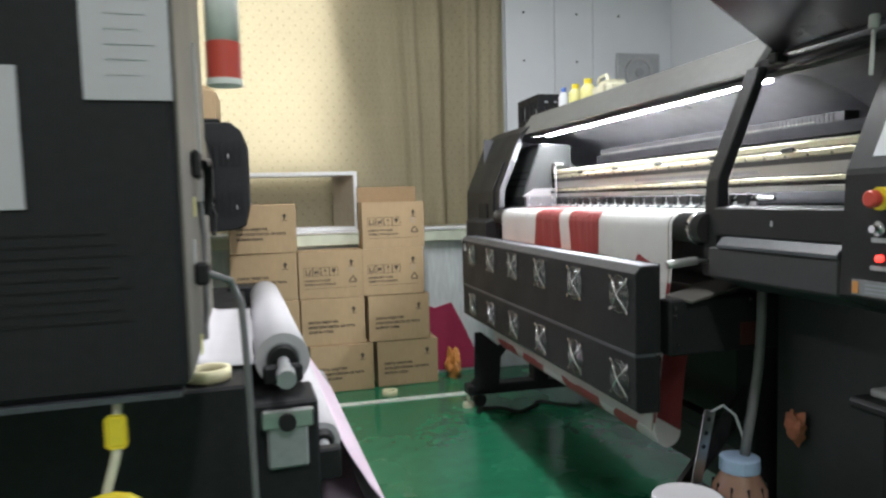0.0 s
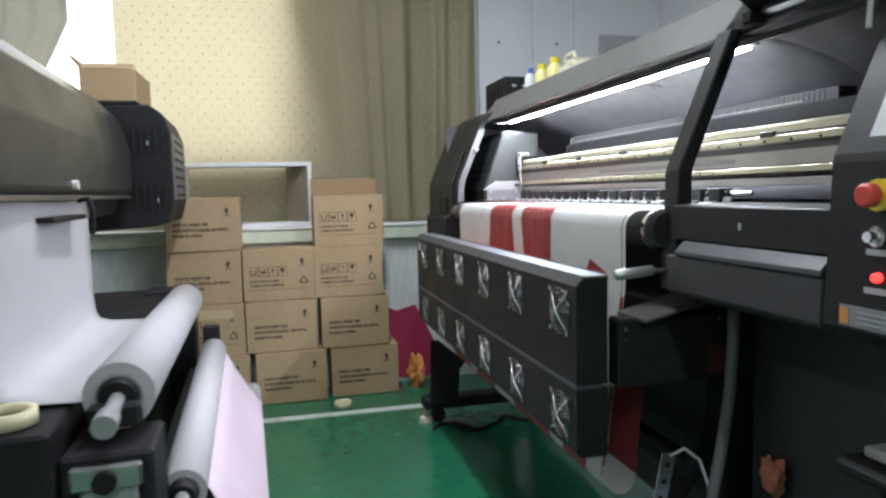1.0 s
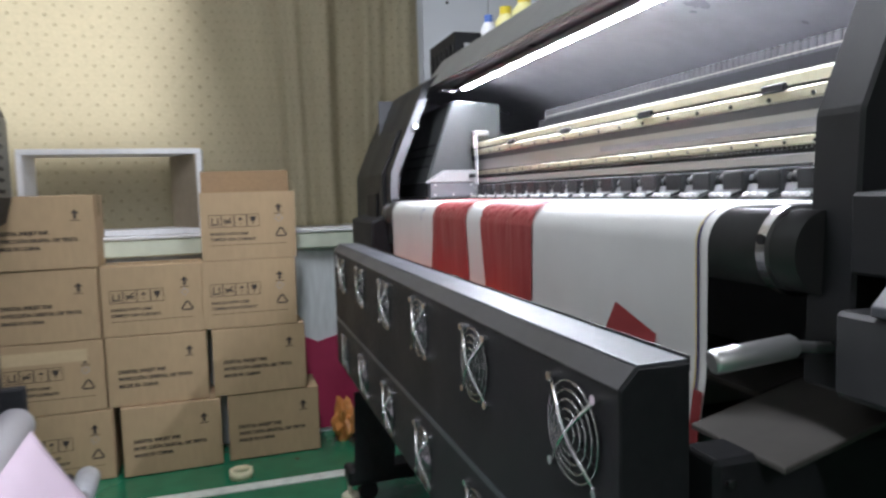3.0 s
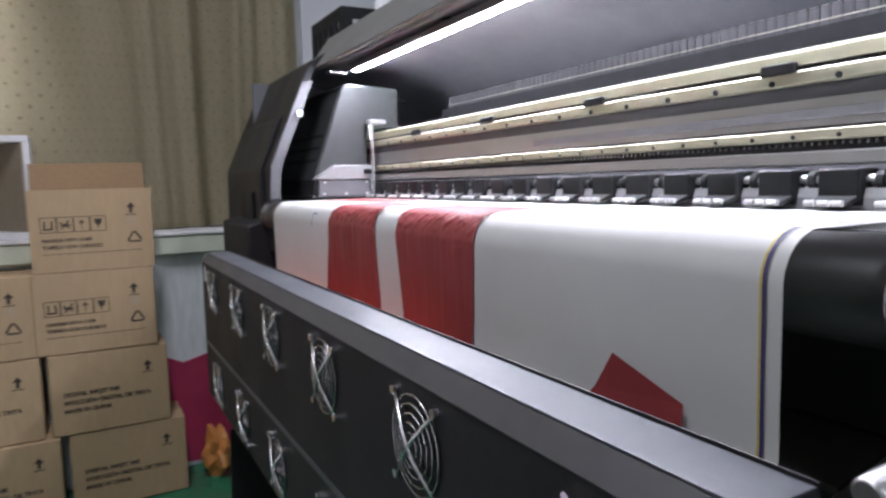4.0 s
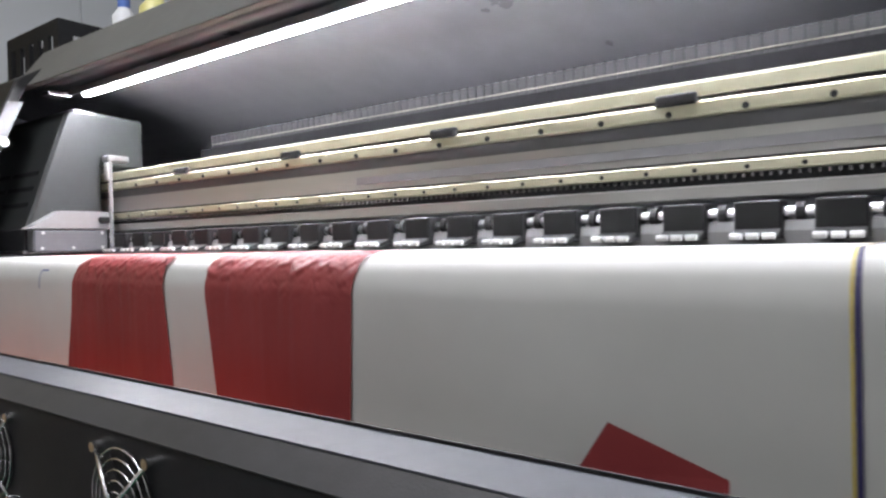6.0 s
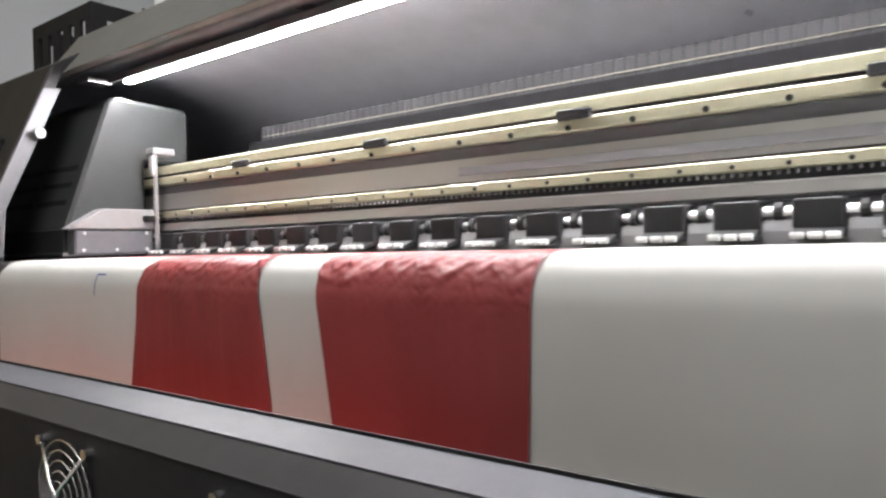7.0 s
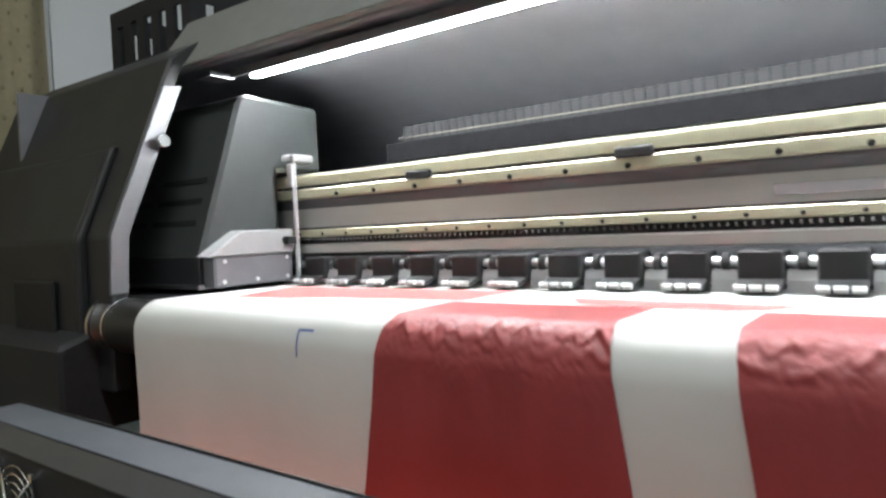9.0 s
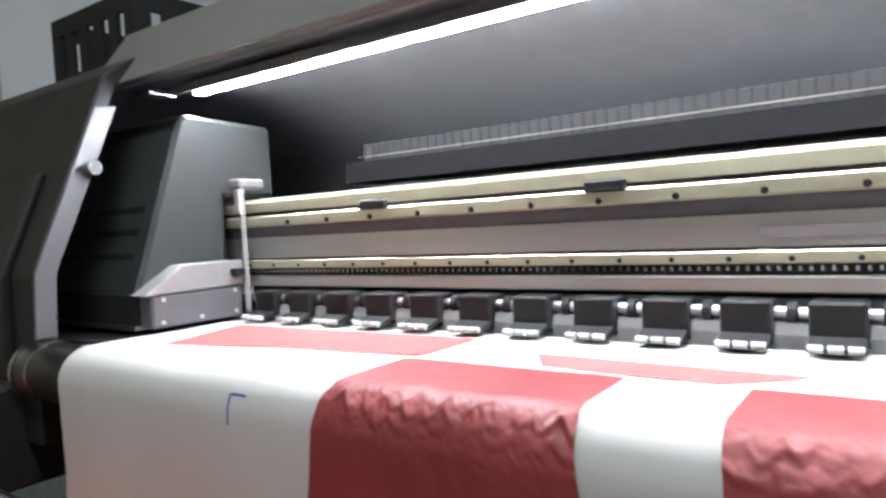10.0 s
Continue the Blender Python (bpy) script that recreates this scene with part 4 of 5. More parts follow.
part("cable", tube([(1.27, 1.885, 0.485), (1.30, 1.88, 0.50), (1.33, 1.87, 0.475), (1.345, 1.86, 0.42), (1.35, 1.86, 0.36)], 0.0035, 8), LABEL, brk)
part("base", box(1.15, 1.255, 1.80, 1.91, 0.0, 0.30, 0.006), BLACK, brk, "black steel foot box")

tbl = thing("side_table", "small black side table beside the printer", "table")
part("tabletop", box(1.30, 1.66, 0.95, 1.495, 0.61, 0.635, 0.008), BLACK, tbl)
for x, y in ((1.36, 1.44), (1.63, 1.44), (1.36, 1.01), (1.63, 1.01)):
    part("leg", box(x - 0.012, x + 0.012, y - 0.012, y + 0.012, 0.0, 0.61), BLACK, tbl)
part("shelf_bar", box(1.36, 1.38, 1.02, 1.43, 0.50, 0.525, 0.003), STEEL, tbl)
pad_ = thing("paper_pad", "white pad of paper lying on the side table", "paper")
part("pad", box(1.335, 1.43, 1.20, 1.475, 0.6352, 0.652, 0.004), PAPER, pad_)


def crumple(name, label, category, centre, size, mat, seed, parent=None):
    bm = bmesh.new()
    bmesh.ops.create_icosphere(bm, subdivisions=3, radius=1)
    for v in bm.verts:
        k = 0.75 + 0.55 * noise.noise((v.co.x * 1.6 + seed, v.co.y * 1.6, v.co.z * 1.6)) + 0.25 * noise.noise((v.co.x * 4, v.co.y * 4 + seed, v.co.z * 4))
        v.co = Vector((v.co.x * size[0], v.co.y * size[1], v.co.z * size[2])) * k + Vector(centre)
    return tagged(part(name, bm, mat), label, category)


crumple("rag", "crumpled orange-stained rag hung on the cabinet", "rag", (1.452, 1.80, 0.455), (0.022, 0.034, 0.055), RAG, 2.0)
crumple("bag", "crumpled orange plastic bag on the floor", "bag", (1.185, 4.20, 0.085), (0.055, 0.08, 0.11), ORANGE, 5.0)
cab = [(1.12 + 0.0185 * k, 3.49 + 0.055 * math.sin(k * 0.42) + 0.012 * math.sin(k * 1.1), 0.010) for k in range(30)]
tagged(part("cable", tube(cab, 0.009, 10), RUBBER, smooth=True), "black cable lying on the floor under the printer", "cable")
tp = thing("tape_roll", "roll of masking tape lying on the floor", "tape")
b = bmesh.new()
ring(0, 0, 0.028, 0, 0.030, 0.042, 28, b)
bmesh.ops.transform(b, matrix=pose(0.766, 3.955, 0.0, 90, 0, 0), verts=b.verts)
part("tape", b, MASKTAPE, tp, smooth=True)

# ---- cartons ----
TXT = {k: lettering(k, 0.0185) for k in ("DIGITAL INKJET INK", "INYECCIÓN DIGITAL DE TINTA", "MADE IN CHINA", "HANDLE WITH CARE", "TOMELO CON CUIDADO")}
CW, CD, CH = 0.348, 0.195, 0.261


def flat(pts, parent, name="print_mark", mat=None):
    """A printed mark on a carton's face: outline in x and z."""
    return part(name, prism(pts, -0.0006, 0.0002), mat or CARDINK, parent)


def seg(a, c, w):
    d = Vector((c[0] - a[0], c[1] - a[1])).normalized() * w / 2
    n = Vector((-d.y, d.x))
    return [(a[0] + n.x, a[1] + n.y), (a[0] - n.x, a[1] - n.y), (c[0] - n.x, c[1] - n.y), (c[0] + n.x, c[1] + n.y)]


def marks(parent, care):
    ax, az = CW - 0.062, CH - 0.085
    flat([(ax - 0.014, az + 0.018), (ax, az + 0.034), (ax + 0.014, az + 0.018), (ax + 0.005, az + 0.018), (ax + 0.005, az), (ax - 0.005, az), (ax - 0.005, az + 0.018)], parent, "up_arrow")
    flat([(ax - 0.016, az - 0.007), (ax - 0.016, az - 0.004), (ax + 0.016, az - 0.004), (ax + 0.016, az - 0.007)], parent, "bar")
    lines = ("HANDLE WITH CARE", "TOMELO CON CUIDADO") if care else ("DIGITAL INKJET INK", "INYECCIÓN DIGITAL DE TINTA", "MADE IN CHINA")
    x = 0.032 if care else 0.038
    for k, t in enumerate(lines):
        o = new("lettering", TXT[t])
        o.parent = parent
        sc = 0.80 if care else 1.0
        o.matrix_local = pose(x, -0.0006, (0.094 if care else 0.124) - 0.0265 * k * sc) @ Matrix.Diagonal((sc * 0.97, 1, sc, 1))
        if not TXT[t].materials:
            TXT[t].materials.append(CARDINK)
    if care:
        for k in range(4):
            x0, z0, w, h = 0.030 + 0.046 * k, 0.124, 0.043, 0.046
            m = prism(seg((x0, z0), (x0 + w, z0), 0.0022), -0.0006, 0.0002)
            for a, c in (((x0 + w, z0), (x0 + w, z0 + h)), ((x0 + w, z0 + h), (x0, z0 + h)), ((x0, z0 + h), (x0, z0))):
                prism(seg(a, c, 0.0022), -0.0006, 0.0002, 0, m)
            cx = x0 + w / 2
            if k == 0:
                for a, c in (((cx - 0.010, z0 + 0.012), (cx - 0.010, z0 + 0.036)), ((cx + 0.010, z0 + 0.012), (cx + 0.010, z0 + 0.036)), ((cx - 0.014, z0 + 0.010), (cx + 0.014, z0 + 0.010))):
                    prism(seg(a, c, 0.005), -0.0006, 0.0002, 0, m)
            elif k == 1:
                for a, c in (((cx - 0.012, z0 + 0.008), (cx + 0.012, z0 + 0.036)), ((cx + 0.012, z0 + 0.012), (cx - 0.014, z0 + 0.030)), ((cx - 0.014, z0 + 0.02), (cx + 0.014, z0 + 0.022))):
                    prism(seg(a, c, 0.0045), -0.0006, 0.0002, 0, m)
            elif k == 2:
                prism(seg((cx, z0 + 0.006), (cx, z0 + 0.028), 0.002), -0.0006, 0.0002, 0, m)
                prism([(cx - 0.010, z0 + 0.026), (cx, z0 + 0.037), (cx + 0.010, z0 + 0.026)], -0.0006, 0.0002, 0, m)
            else:
                prism([(cx - 0.012, z0 + 0.038), (cx + 0.012, z0 + 0.038), (cx + 0.008, z0 + 0.022), (cx + 0.002, z0 + 0.018), (cx + 0.002, z0 + 0.008), (cx - 0.002, z0 + 0.008), (cx - 0.002, z0 + 0.018), (cx - 0.008, z0 + 0.022)], -0.0006, 0.0002, 0, m)
            part("handling_sign", m, CARDINK, parent)
        rx, rz = ax + 0.006, 0.084
        m = bmesh.new()
        for a, c in (((rx - 0.022, rz), (rx + 0.022, rz)), ((rx + 0.022, rz), (rx, rz + 0.036)), ((rx, rz + 0.036), (rx - 0.022, rz))):
            prism(seg((a[0] * 0.9 + c[0] * 0.1, a[1] * 0.9 + c[1] * 0.1), (c[0] * 0.92 + a[0] * 0.08, c[1] * 0.92 + a[1] * 0.08), 0.006), -0.0006, 0.0002, 0, m)
        part("recycling_sign", m, CARDINK, parent)
        flat(seg((0.03, 0.056), (CW - 0.035, 0.056), 0.0018), parent, "bar")
        dm = bmesh.new()
        for a in range(4):
            p0, p1 = math.pi / 2 * a, math.pi / 2 * (a + 1)
            prism(seg((ax + 0.014 * math.cos(p0), 0.152 + 0.014 * math.sin(p0)), (ax + 0.014 * math.cos(p1), 0.152 + 0.014 * math.sin(p1)), 0.0016), -0.0006, 0.0002, 0, dm)
        part("stamp", dm, PRINTBAR, parent)


def carton(x, z, care=False, opened=False, dy=0.0, turn=0.0, taped=False, w=CW):
    lab = "brown cardboard ink carton stacked at the wall"
    if opened:
        lab = "brown cardboard ink carton with its top flap standing open"
    if taped:
        lab = "brown cardboard ink carton sealed with shiny tape"
    t = thing("carton", lab, "carton", "stacked ink cartons", at=(x, 4.112 + dy, z), turn=turn)
    if opened:
        for q in ((0.0, w, 0.0, 0.004, 0.0, CH - 0.006), (0.0, w, CD - 0.004, CD, 0.0, CH - 0.006), (0.0, 0.004, 0.004, CD - 0.004, 0.0, CH - 0.006), (w - 0.004, w, 0.004, CD - 0.004, 0.0, CH - 0.006)):
            part("side", box(*q), CARD, t)
        part("bottom", box(0.004, w - 0.004, 0.004, CD - 0.004, 0.0, 0.004), CARD, t)
        part("flap", prism([(CD - 0.004, CH - 0.006), (CD, CH - 0.006), (CD + 0.020, CH + 0.082), (CD + 0.016, CH + 0.082)], 0.002, w - 0.002, 0, None, "x"), CARDIN, t, "upright back flap")
    else:
        part("body", box(0, w, 0, CD, 0, CH - 0.002, 0.003), CARD, t)
        part("flap_joint", box(0.002, w - 0.002, CD / 2 - 0.0015, CD / 2 + 0.0015, CH - 0.0025, CH - 0.0008), CARDIN, t)
        part("tape", box(-0.0008, 0.05, CD / 2 - 0.024, CD / 2 + 0.024, CH - 0.003, CH - 0.0005), TAPE, t)
        part("tape", box(w - 0.0006, w + 0.0006, CD / 2 - 0.024, CD / 2 + 0.024, CH - 0.08, CH - 0.004), TAPE, t)
    marks(t, care)
    if taped:
        part("tape", box(-0.002, w * 0.85, -0.0014, -0.0008, CH - 0.075, CH - 0.030), TAPE, t, "shiny torn tape across the front")
    return t


C0 = 0.002
carton(-0.020, C0, care=True, turn=-0.6)
carton(-0.036, C0 + CH, care=True, taped=True, turn=-0.3)
carton(-0.040, C0 + 2 * CH, turn=-0.4)
carton(-0.034, C0 + 3 * CH, turn=0.8, dy=-0.01)
carton(0.356, C0, turn=1.4, dy=-0.018)
carton(0.318, C0 + CH, turn=0.4)
carton(0.314, C0 + 2 * CH, care=True, turn=0.6)
carton(0.728, C0, turn=0.6, dy=0.006)
carton(0.685, C0 + CH, turn=0.8)
carton(0.660, C0 + 2 * CH, care=True, turn=0.3)
carton(0.668, C0 + 3 * CH, care=True, opened=True, turn=0.4)

# open shelf box standing on the sill
shelf = thing("shelf_box", "open white-edged shelf box standing on the sill", "shelf")
sx0, sx1, sy0, sy1, sz0, sz1 = 0.02, 0.676, 4.345, 4.535, 0.883, 1.222
part("top_board", box(sx0, sx1, sy0, sy1, sz1 - 0.022, sz1, 0.002), SHELFW, shelf)
part("side_board", box(sx1 - 0.020, sx1, sy0, sy1, sz0, sz1 - 0.022), SHELFW, shelf)
part("side_board", box(sx0, sx0 + 0.020, sy0, sy1, sz0, sz1 - 0.022), SHELFW, shelf)
part("bottom_board", box(sx0 + 0.02, sx1 - 0.02, sy0, sy1, sz0, sz0 + 0.02), SHELFW, shelf)
part("partition", prism([(sx1 - 0.0205, 4.347), (sx1 - 0.0255, 4.347), (0.545, 4.520), (0.550, 4.522)], sz0 + 0.02, sz1 - 0.022, 0, None, "z"), SHELFSIDE, shelf, "slanted brown partition board")

# ---- the second printer, across the aisle (turned a little) ----
PIV = Vector((0.21, 1.93, 0))
other = new("paper_printer")
other.matrix_world = Matrix.Translation(PIV) @ pose(0, 0, 0, 0, 0, 2.5) @ Matrix.Translation(-PIV)
tagged(other, "dark grey paper printer with take-up rolls, facing the aisle", "printer")
# long hood
hd = [(-0.62, 0.99), (-0.62, 1.40), (-0.30, 1.46), (-0.08, 1.42), (-0.005, 1.345), (0.028, 1.22), (0.028, 1.075), (0.010, 1.06), (-0.02, 1.06), (-0.04, 0.99)]
hood2 = part("hood", prism(hd, 1.32, 3.47, 0.004), PRINTHOOD, other, "long rounded dark grey hood")
part("hood_knob", tube([(0.028, 2.55, 1.085), (0.040, 2.55, 1.085)], 0.012, 14), WHITEPART, hood2)
part("hood_edge", box(-0.01, 0.024, 1.34, 3.45, 1.048, 1.0595), STEEL, hood2)
# vented end module
em = [(-0.45, 0.93), (-0.45, 1.40), (0.10, 1.405), (0.145, 1.372), (0.170, 1.305), (0.172, 1.035), (0.150, 0.952), (0.10, 0.937), (-0.30, 0.915)]
endm = part("vented_end", prism(em, 3.49, 4.05, 0.006), BLACK, other, "black vented end cover")
# lighter skin on the black side: window light put into the colour
part("side_panel", box(0.1722, 0.1745, 3.50, 4.04, 1.04, 1.300, 0.001), HOODOUT, endm, "vented side panel, made greyer for the window light on it")
for k in range(7):
    z = 1.275 - 0.036 * k
    for a in (3.60, 3.80):
        part("vent_slot", box(0.1735, 0.1765, a, a + 0.15, z - 0.006, z + 0.006), RUBBER, endm)
for r in (1.275, 1.06):
    for k in range(5):
        part("vent_slot", box(0.030 + 0.026 * k, 0.040 + 0.026 * k, 3.485, 3.4905, r - 0.055, r + 0.045), RUBBER, endm)
# small grey chips stand in for light peeking through the slots
for x, z in ((0.085, 1.25), (0.113, 1.03)):
    part("vent_light_chip", box(x, x + 0.006, 3.483, 3.4848, z, z + 0.018), GREYPLATE, endm)
part("end_top", box(-0.36, 0.06, 3.52, 4.0, 1.406, 1.424, 0.006), BLACK, endm)
part("end_foot", box(-0.40, -0.24, 3.52, 3.98, 0.10, 0.919, 0.006), BLACK, endm)
# near end housing with notices
near = part("near_end", box(-0.75, 0.073, 1.20, 1.79, 0.842, 1.62, 0.008), BLACK, other, "black near end housing")
part("side_panel", box(0.0732, 0.0762, 1.206, 1.784, 0.852, 1.610, 0.001), TAUPE, near, "greyish taupe side panel")
latch = part("latch", box(0.0764, 0.088, 1.364, 1.432, 1.086, 1.124, 0.004), RUBBER, near, "black latch with a lever")
part("lever", tube([(0.090, 1.40, 1.105), (0.094, 1.45, 1.112), (0.092, 1.462, 1.06), (0.088, 1.462, 1.035)], 0.007, 10), RUBBER, latch)
part("panel_strip", prism([(1.530, 1.30), (1.546, 1.30), (1.604, 0.88), (1.588, 0.88)], 0.0764, 0.0790, 0, None, "x"), LABEL, near, "pale strip along the side panel")
part("panel_cable", tube([(0.081, 1.44, 1.055), (0.084, 1.438, 1.00), (0.084, 1.415, 0.92), (0.082, 1.394, 0.862)], 0.004, 8), HOSE, near)
for y, z in ((1.368, 1.034), (1.364, 0.846)):
    part("tag", box(0.0766, 0.0785, y, y + 0.016, z, z + 0.027, 0.0008), PALEYEL, near, "small faded yellow tag")
part("plug", box(0.0764, 0.094, 1.325, 1.362, 0.945, 0.975, 0.004), RUBBER, near)
part("plate", box(0.0764, 0.0785, 1.322, 1.344, 0.975, 1.005), LABEL, near)
n1 = part("notice", box(-0.015, 0.0725, 1.1965, 1.1985, 1.164, 1.32), PAPER, near, "white notice sheet with faint lines")
for k in range(8):
    part("print_bar", box(0.008, 0.049 + 0.008 * ((k * 7) % 3 - 1), 1.1955, 1.1962, 1.190 + 0.016 * k, 1.1915 + 0.016 * k), LABEL, n1)
n2 = part("notice", box(-0.18, -0.077, 1.1965, 1.1985, 1.050, 1.198), PAPER, near, "white notice sheet with a pale blue print")
part("print_block", box(-0.155, -0.100, 1.1955, 1.1962, 1.085, 1.155), JARLID, n2)
for k in range(9):
    part("vent_line", box(-0.155, 0.02 - 0.012 * (k % 3), 1.1985, 1.1999, 0.925 + 0.012 * k, 0.9275 + 0.012 * k), RUBBER, near)
part("cover_seam", box(-0.30, -0.15, 1.1985, 1.1999, 0.983, 0.986), RUBBER, near)
part("door_grip", tube([(-0.24, 1.17, 0.930), (-0.20, 1.165, 0.940), (-0.12, 1.165, 0.942)], 0.010, 12), STEEL, near)
part("bottom_edge", box(-0.74, 0.065, 1.198, 1.24, 0.835, 0.8415), LIP, near)
# base
base2 = part("base", box(-0.70, 0.13, 1.80, 3.55, 0.09, 0.685, 0.006), BLACK, other, "black base frame")
part("base_end", box(0.131, 0.275, 1.84, 2.00, 0.10, 0.63, 0.006), BLACK, base2)
part("base_end", box(0.06, 0.235, 3.36, 3.50, 0.10, 0.70, 0.006), BLACK, base2)
part("front_bar", box(0.135, 0.175, 2.00, 3.36, 0.56, 0.62, 0.006), BLACK, base2)
part("front_bar", box(0.20, 0.24, 2.00, 3.36, 0.36, 0.40, 0.006), BLACK, base2)
part("foot_bar", box(-0.60, 0.42, 3.40, 3.48, 0.06, 0.12, 0.006), BLACK, base2)
part("foot_bar", box(-0.60, 0.42, 1.88, 1.96, 0.06, 0.12, 0.006), BLACK, base2)
for x in (-0.5, 0.36):
    for y in (1.92, 3.44):
        part("castor", tube([(x, y - 0.018, 0.03), (x, y + 0.018, 0.03)], 0.03, 18), RUBBER, base2)
# media hanging from the hood to the roll
rows = []
for x, z in ((-0.004, 1.058), (0.000, 1.0), (0.001, 0.92), (0.003, 0.84), (0.005, 0.77), (0.009, 0.725), (0.020, 0.704), (0.052, 0.695), (0.150, 0.6915)):
    rows.append([(x + 0.004 * math.sin(j * 0.8 + z * 4), 1.95 + (2.80 - 1.95) * j / 12, z) for j in range(13)])
part("hanging_paper", sheet(rows, 0.0008), PAPER, other, "white transfer paper running down from the hood", smooth=2)
part("paper_clip", tube([(0.02, 2.62, 1.045), (0.045, 2.62, 1.05), (0.055, 2.62, 1.02), (0.050, 2.62, 0.955)], 0.007, 10), RUBBER, other)
part("paper_clip_arm", box(-0.01, 0.04, 2.30, 2.615, 0.998, 1.010, 0.003), RUBBER, other)
# upper take-up roll
U = [Vector((0.210, 1.945, 0.698)), Vector((0.210, 3.300, 0.668))]
roll = part("upper_roll", tube([U[0], U[1]], 0.060, 48), PAPER, other, "thick roll of white transfer paper", smooth=True)
part("core", tube([U[0] - Vector((0, 0.004, 0)), U[0] + Vector((0, 0.01, 0))], 0.040, 32), GREYMOTOR, roll)
part("core_cap", tube([U[0] - Vector((0, 0.020, 0)), U[0] - Vector((0, 0.003, 0))], [0.030, 0.036], 24), RUBBER, roll)
part("shaft", tube([U[0] - Vector((0, 0.14, 0.012)), U[0] - Vector((0, 0.10, 0.008)), U[0] - Vector((0, 0.09, 0.008)), U[0]], [0.020, 0.020, 0.014, 0.014], 20), GREYMOTOR, roll)
part("shaft_clamp", box(0.165, 0.250, 1.895, 1.925, 0.655, 0.695, 0.006), BLACK, roll)
part("drive_motor", box(0.165, 0.250, 1.815, 1.842, 0.495, 0.60, 0.006), GREYMOTOR, other, "grey drive motor")
part("motor_plate", box(0.155, 0.262, 1.80, 1.815, 0.585, 0.625, 0.004), STEEL, other)
part("motor_boss", tube([(0.207, 1.79, 0.60), (0.207, 1.815, 0.60)], 0.018, 18), RUBBER, other)
# lower roll
L = [Vector((0.298, 2.03, 0.470)), Vector((0.298, 3.320, 0.468))]
roll2 = part("lower_roll", tube([L[0], L[1]], 0.045, 40), PAPER, other, "slim roll of white paper", smooth=True)
part("core", tube([L[0] - Vector((0, 0.004, 0)), L[0] + Vector((0, 0.01, 0))], 0.033, 28), GREYMOTOR, roll2)
part("core_cap", tube([L[0] - Vector((0, 0.028, 0)), L[0] - Vector((0, 0.003, 0))], [0.024, 0.030], 24), RUBBER, roll2)
part("shaft", tube([L[0] - Vector((0, 0.12, 0)), L[0]], 0.014, 18), GREYMOTOR, roll2)
part("shaft_bearing", box(0.268, 0.328, 1.90, 1.935, 0.425, 0.495, 0.005), BLACK, roll2)
part("shaft_bearing", box(0.262, 0.322, 3.325, 3.36, 0.36, 0.56, 0.005), BLACK, roll2)
rows = []
for j in range(31):
    y = 2.05 + (3.27 - 2.05) * j / 30
    w = 0.012 * math.sin(y * 6)
    rows.append([(0.343 - 0.002, y, 0.472), (0.375, y, 0.405 + w * 0.3), (0.415, y, 0.335 + w * 0.5), (0.450, y, 0.282), (0.464, y, 0.262), (0.462, y, 0.24), (0.445, y, 0.228), (0.38, y, 0.215), (0.20, y, 0.20)])
part("pink_web", sheet(rows, 0.0006), PINKPAPER, other, "thin pink-tinted paper web", smooth=2)
part("lower_bar", tube([(0.440, 2.02, 0.250), (0.440, 3.285, 0.250)], 0.021, 20), GREYMOTOR, other, "grey tension bar with a rounded end", smooth=True)
part("bar_cap", tube([(0.430, 3.29, 0.262), (0.430, 3.292, 0.262), (0.430, 3.450, 0.262), (0.430, 3.462, 0.262), (0.430, 3.466, 0.262)], [0.028, 0.032, 0.032, 0.026, 0.016], 24), GREYMOTOR, other, "rounded grey cap of the tension bar", smooth=True)
part("bar_arm", box(0.235, 0.395, 3.425, 3.47, 0.225, 0.275, 0.008), BLACK, other)
part("bar_arm", box(0.255, 0.455, 1.92, 1.98, 0.225, 0.275, 0.008), BLACK, other)
part("rear_bracket", box(0.0, 0.20, 3.52, 3.60, 0.55, 0.66, 0.01), BLACK, other)
part("arm_disc", tube([(0.30, 3.365, 0.345), (0.30, 3.362, 0.345)], 0.022, 20), LABEL, other)

# box on the vented end, tape on the base, lamp and cables
lb = thing("carton_tray", "open brown carton standing on the black end cover", "carton")
part("body", box(-0.235, -0.03, 3.60, 3.92, 1.4245, 1.560, 0.004), CARD, lb)
part("flap", prism([(-0.235, 1.560), (-0.275, 1.615), (-0.27, 1.617), (-0.23, 1.562)], 3.61, 3.91), CARDIN, lb)
part("flap", prism([(3.60, 1.561), (3.66, 1.590), (3.662, 1.586), (3.602, 1.557)], -0.225, -0.04, 0, None, "x"), CARD, lb)
tp2 = thing("tape_roll", "roll of masking tape lying on the black base", "tape")
b = bmesh.new()
ring(0, 0, 0.024, 0, 0.032, 0.046, 28, b)
bmesh.ops.transform(b, matrix=pose(0.058, 1.862, 0.688, 90, 0, 0), verts=b.verts)
part("tape", b, MASKTAPE, tp2, smooth=True)
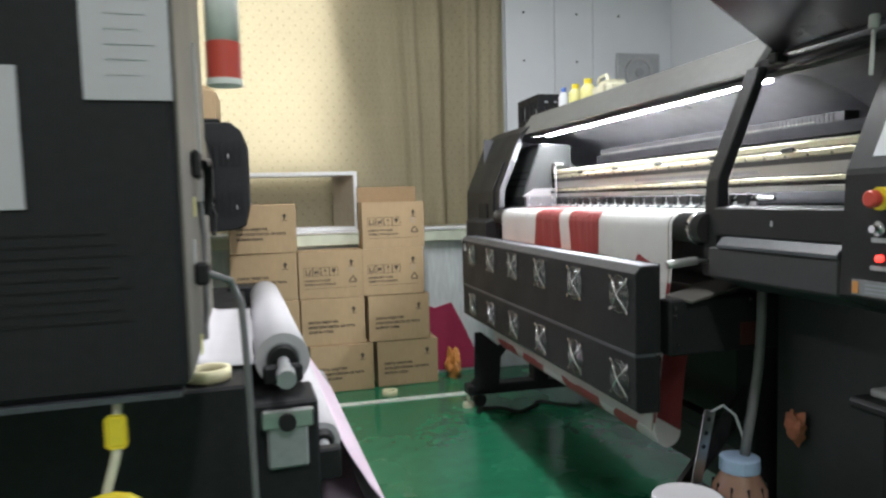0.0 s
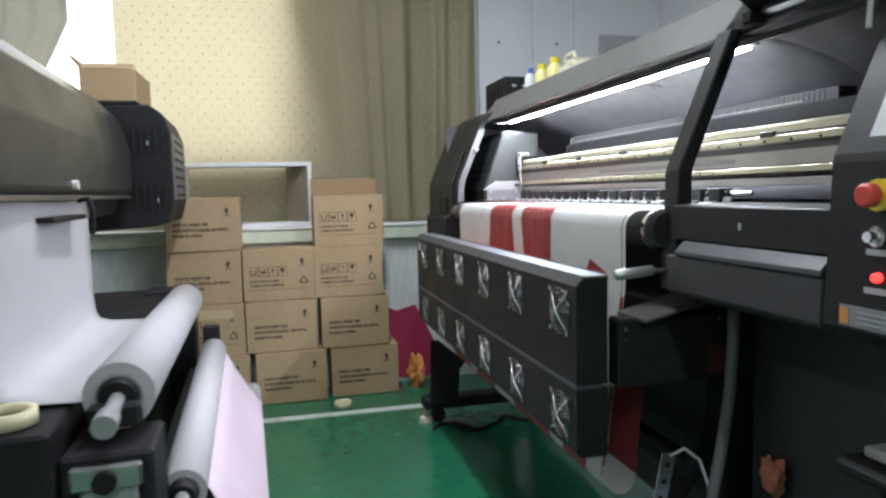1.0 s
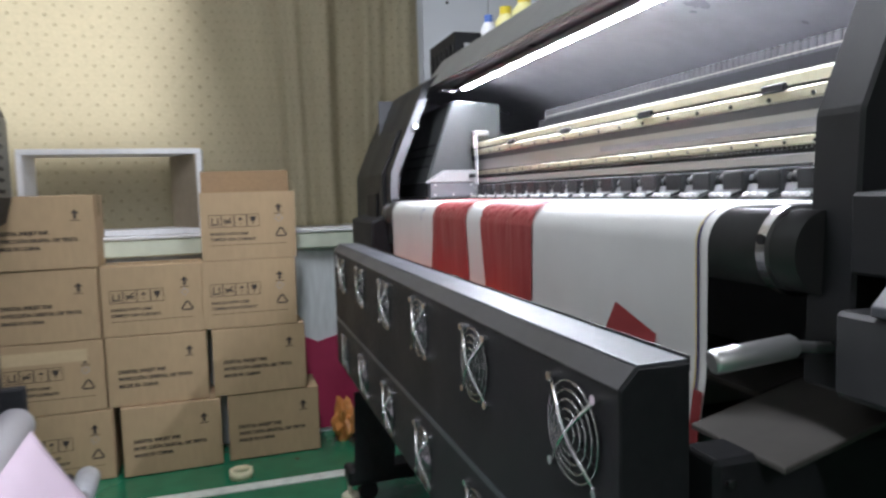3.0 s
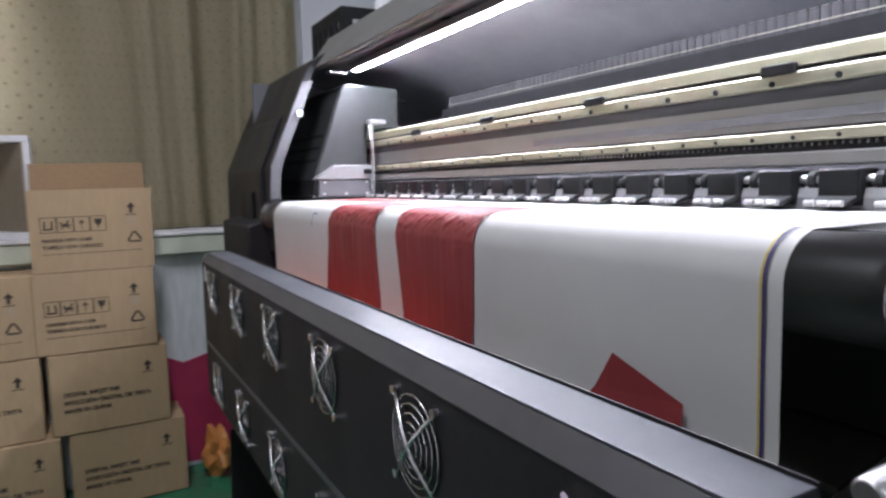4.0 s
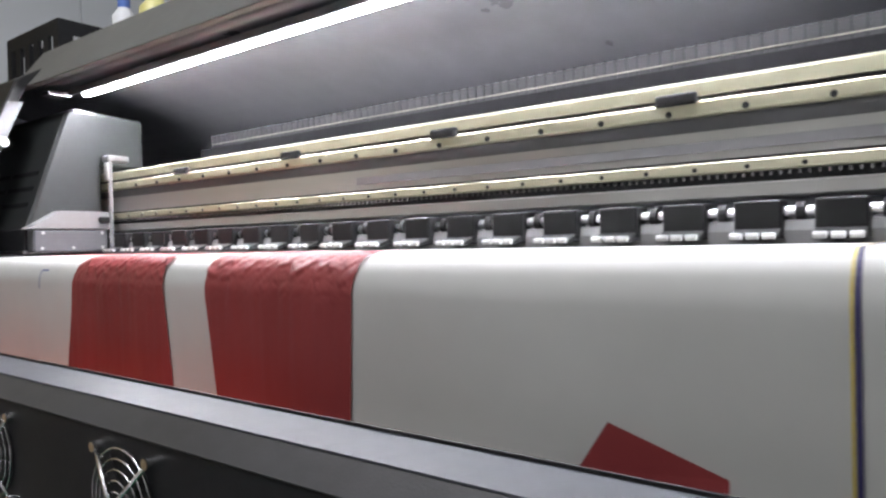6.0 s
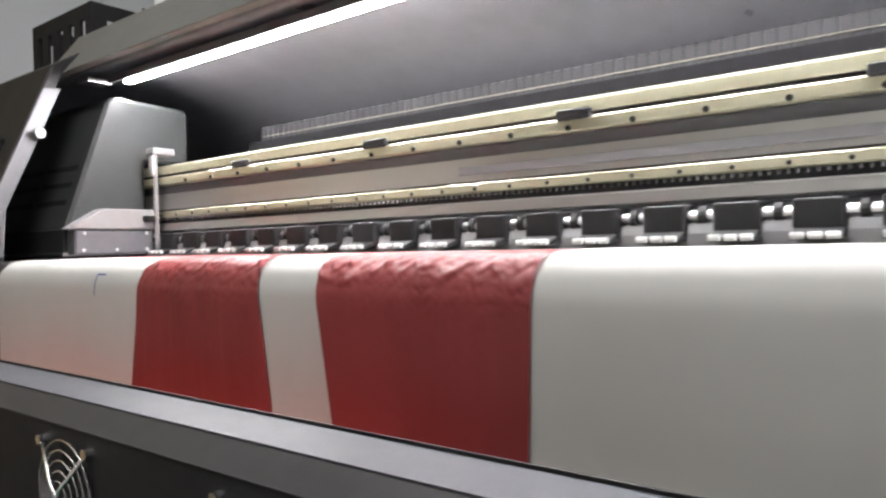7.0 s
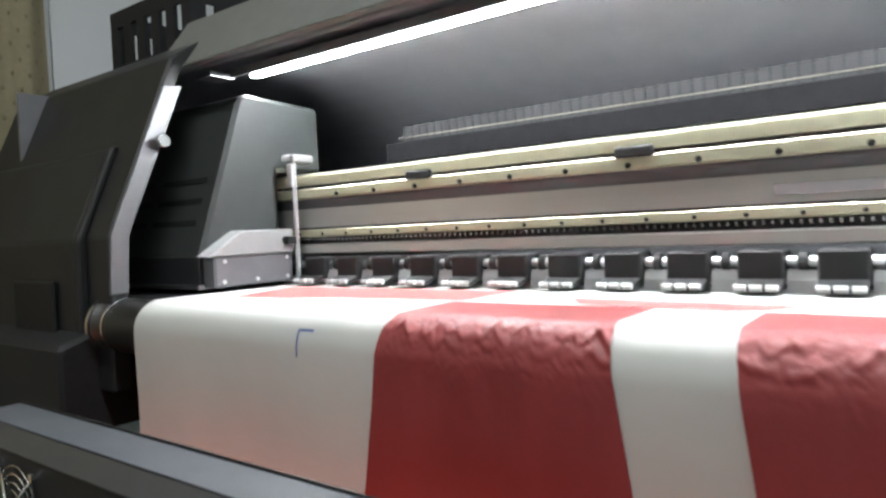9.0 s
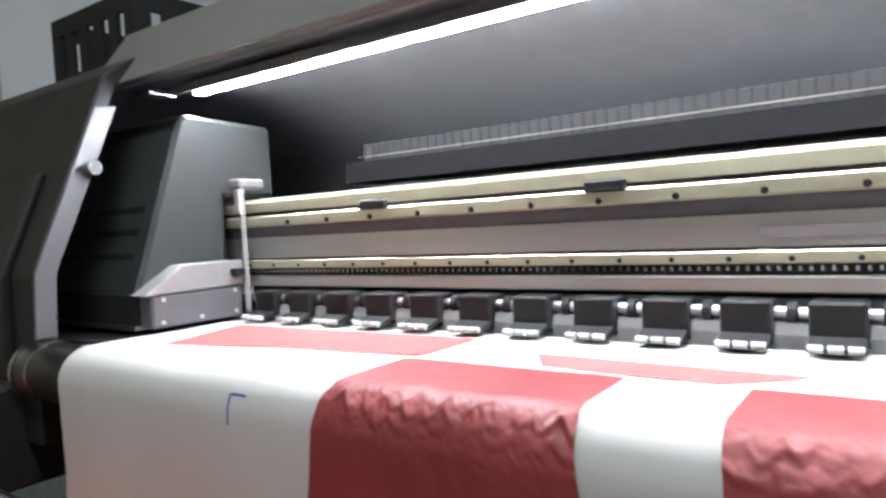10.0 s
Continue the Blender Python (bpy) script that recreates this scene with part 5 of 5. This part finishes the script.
sl = thing("signal_lamp", "small white and red signal lamp on the printer", "lamp")
lx, ly, lz = 0.158, 1.22, -0.012
part("arm", tube([(0.09, 1.235, 1.345 + lz), (lx - 0.005, 1.225, 1.345 + lz), (lx, ly, 1.33 + lz)], 0.008, 10), GREYPLATE, sl)
part("upper_shell", tube([(lx, ly, 1.245 + lz), (lx, ly, 1.32 + lz), (lx, ly, 1.33 + lz)], [0.019, 0.019, 0.012], 24), WHITEPART, sl, smooth=True)
part("red_lens", tube([(lx, ly, 1.204 + lz), (lx, ly, 1.245 + lz)], 0.0195, 24), REDPL, sl, "red lens ring")
part("end_cap", tube([(lx, ly, 1.197 + lz), (lx, ly, 1.204 + lz)], 0.020, 24), WHITEPART, sl)
hs = [(0.080, 1.33, 0.960), (0.118, 1.345, 0.958), (0.143, 1.37, 0.945), (0.156, 1.38, 0.91), (0.160, 1.385, 0.80), (0.163, 1.39, 0.50), (0.165, 1.40, 0.20), (0.170, 1.42, 0.0)]
tagged(part("hanging_hose", tube(hs, 0.0050, 12), HOSE, smooth=True), "grey hose hanging from the near housing to the floor", "hose")
yc = thing("yellow_cable", "coil of yellow cable with a yellow tag hanging from the housing", "cable")
loop = [(0.012 + 0.050 * math.cos(a), 1.185 + 0.012 * math.sin(2 * a), 0.670 + 0.062 * math.sin(a)) for a in [2 * math.pi * k / 28 for k in range(28)]]
part("coil", tube(loop, 0.0058, 10, closed=True), YELLOW, yc, smooth=True)
part("coil", tube([(p[0] + 0.004, p[1] - 0.013, p[2] - 0.004) for p in loop], 0.0058, 10, closed=True), YELLOW, yc, smooth=True)
part("tie", tube([(0.012, 1.19, 0.73), (0.024, 1.197, 0.775), (0.026, 1.21, 0.836)], 0.005, 8), CREAM, yc)
part("tag", box(0.015, 0.038, 1.190, 1.194, 0.784, 0.822, 0.004), YELLOW, yc)

# ---- from plan units to metres ----
for me in bpy.data.meshes:
    me.transform(Matrix.Scale(SIZE, 4))
for ob in scene.objects:
    if ob != cam:
        ob.location = ob.location * SIZE
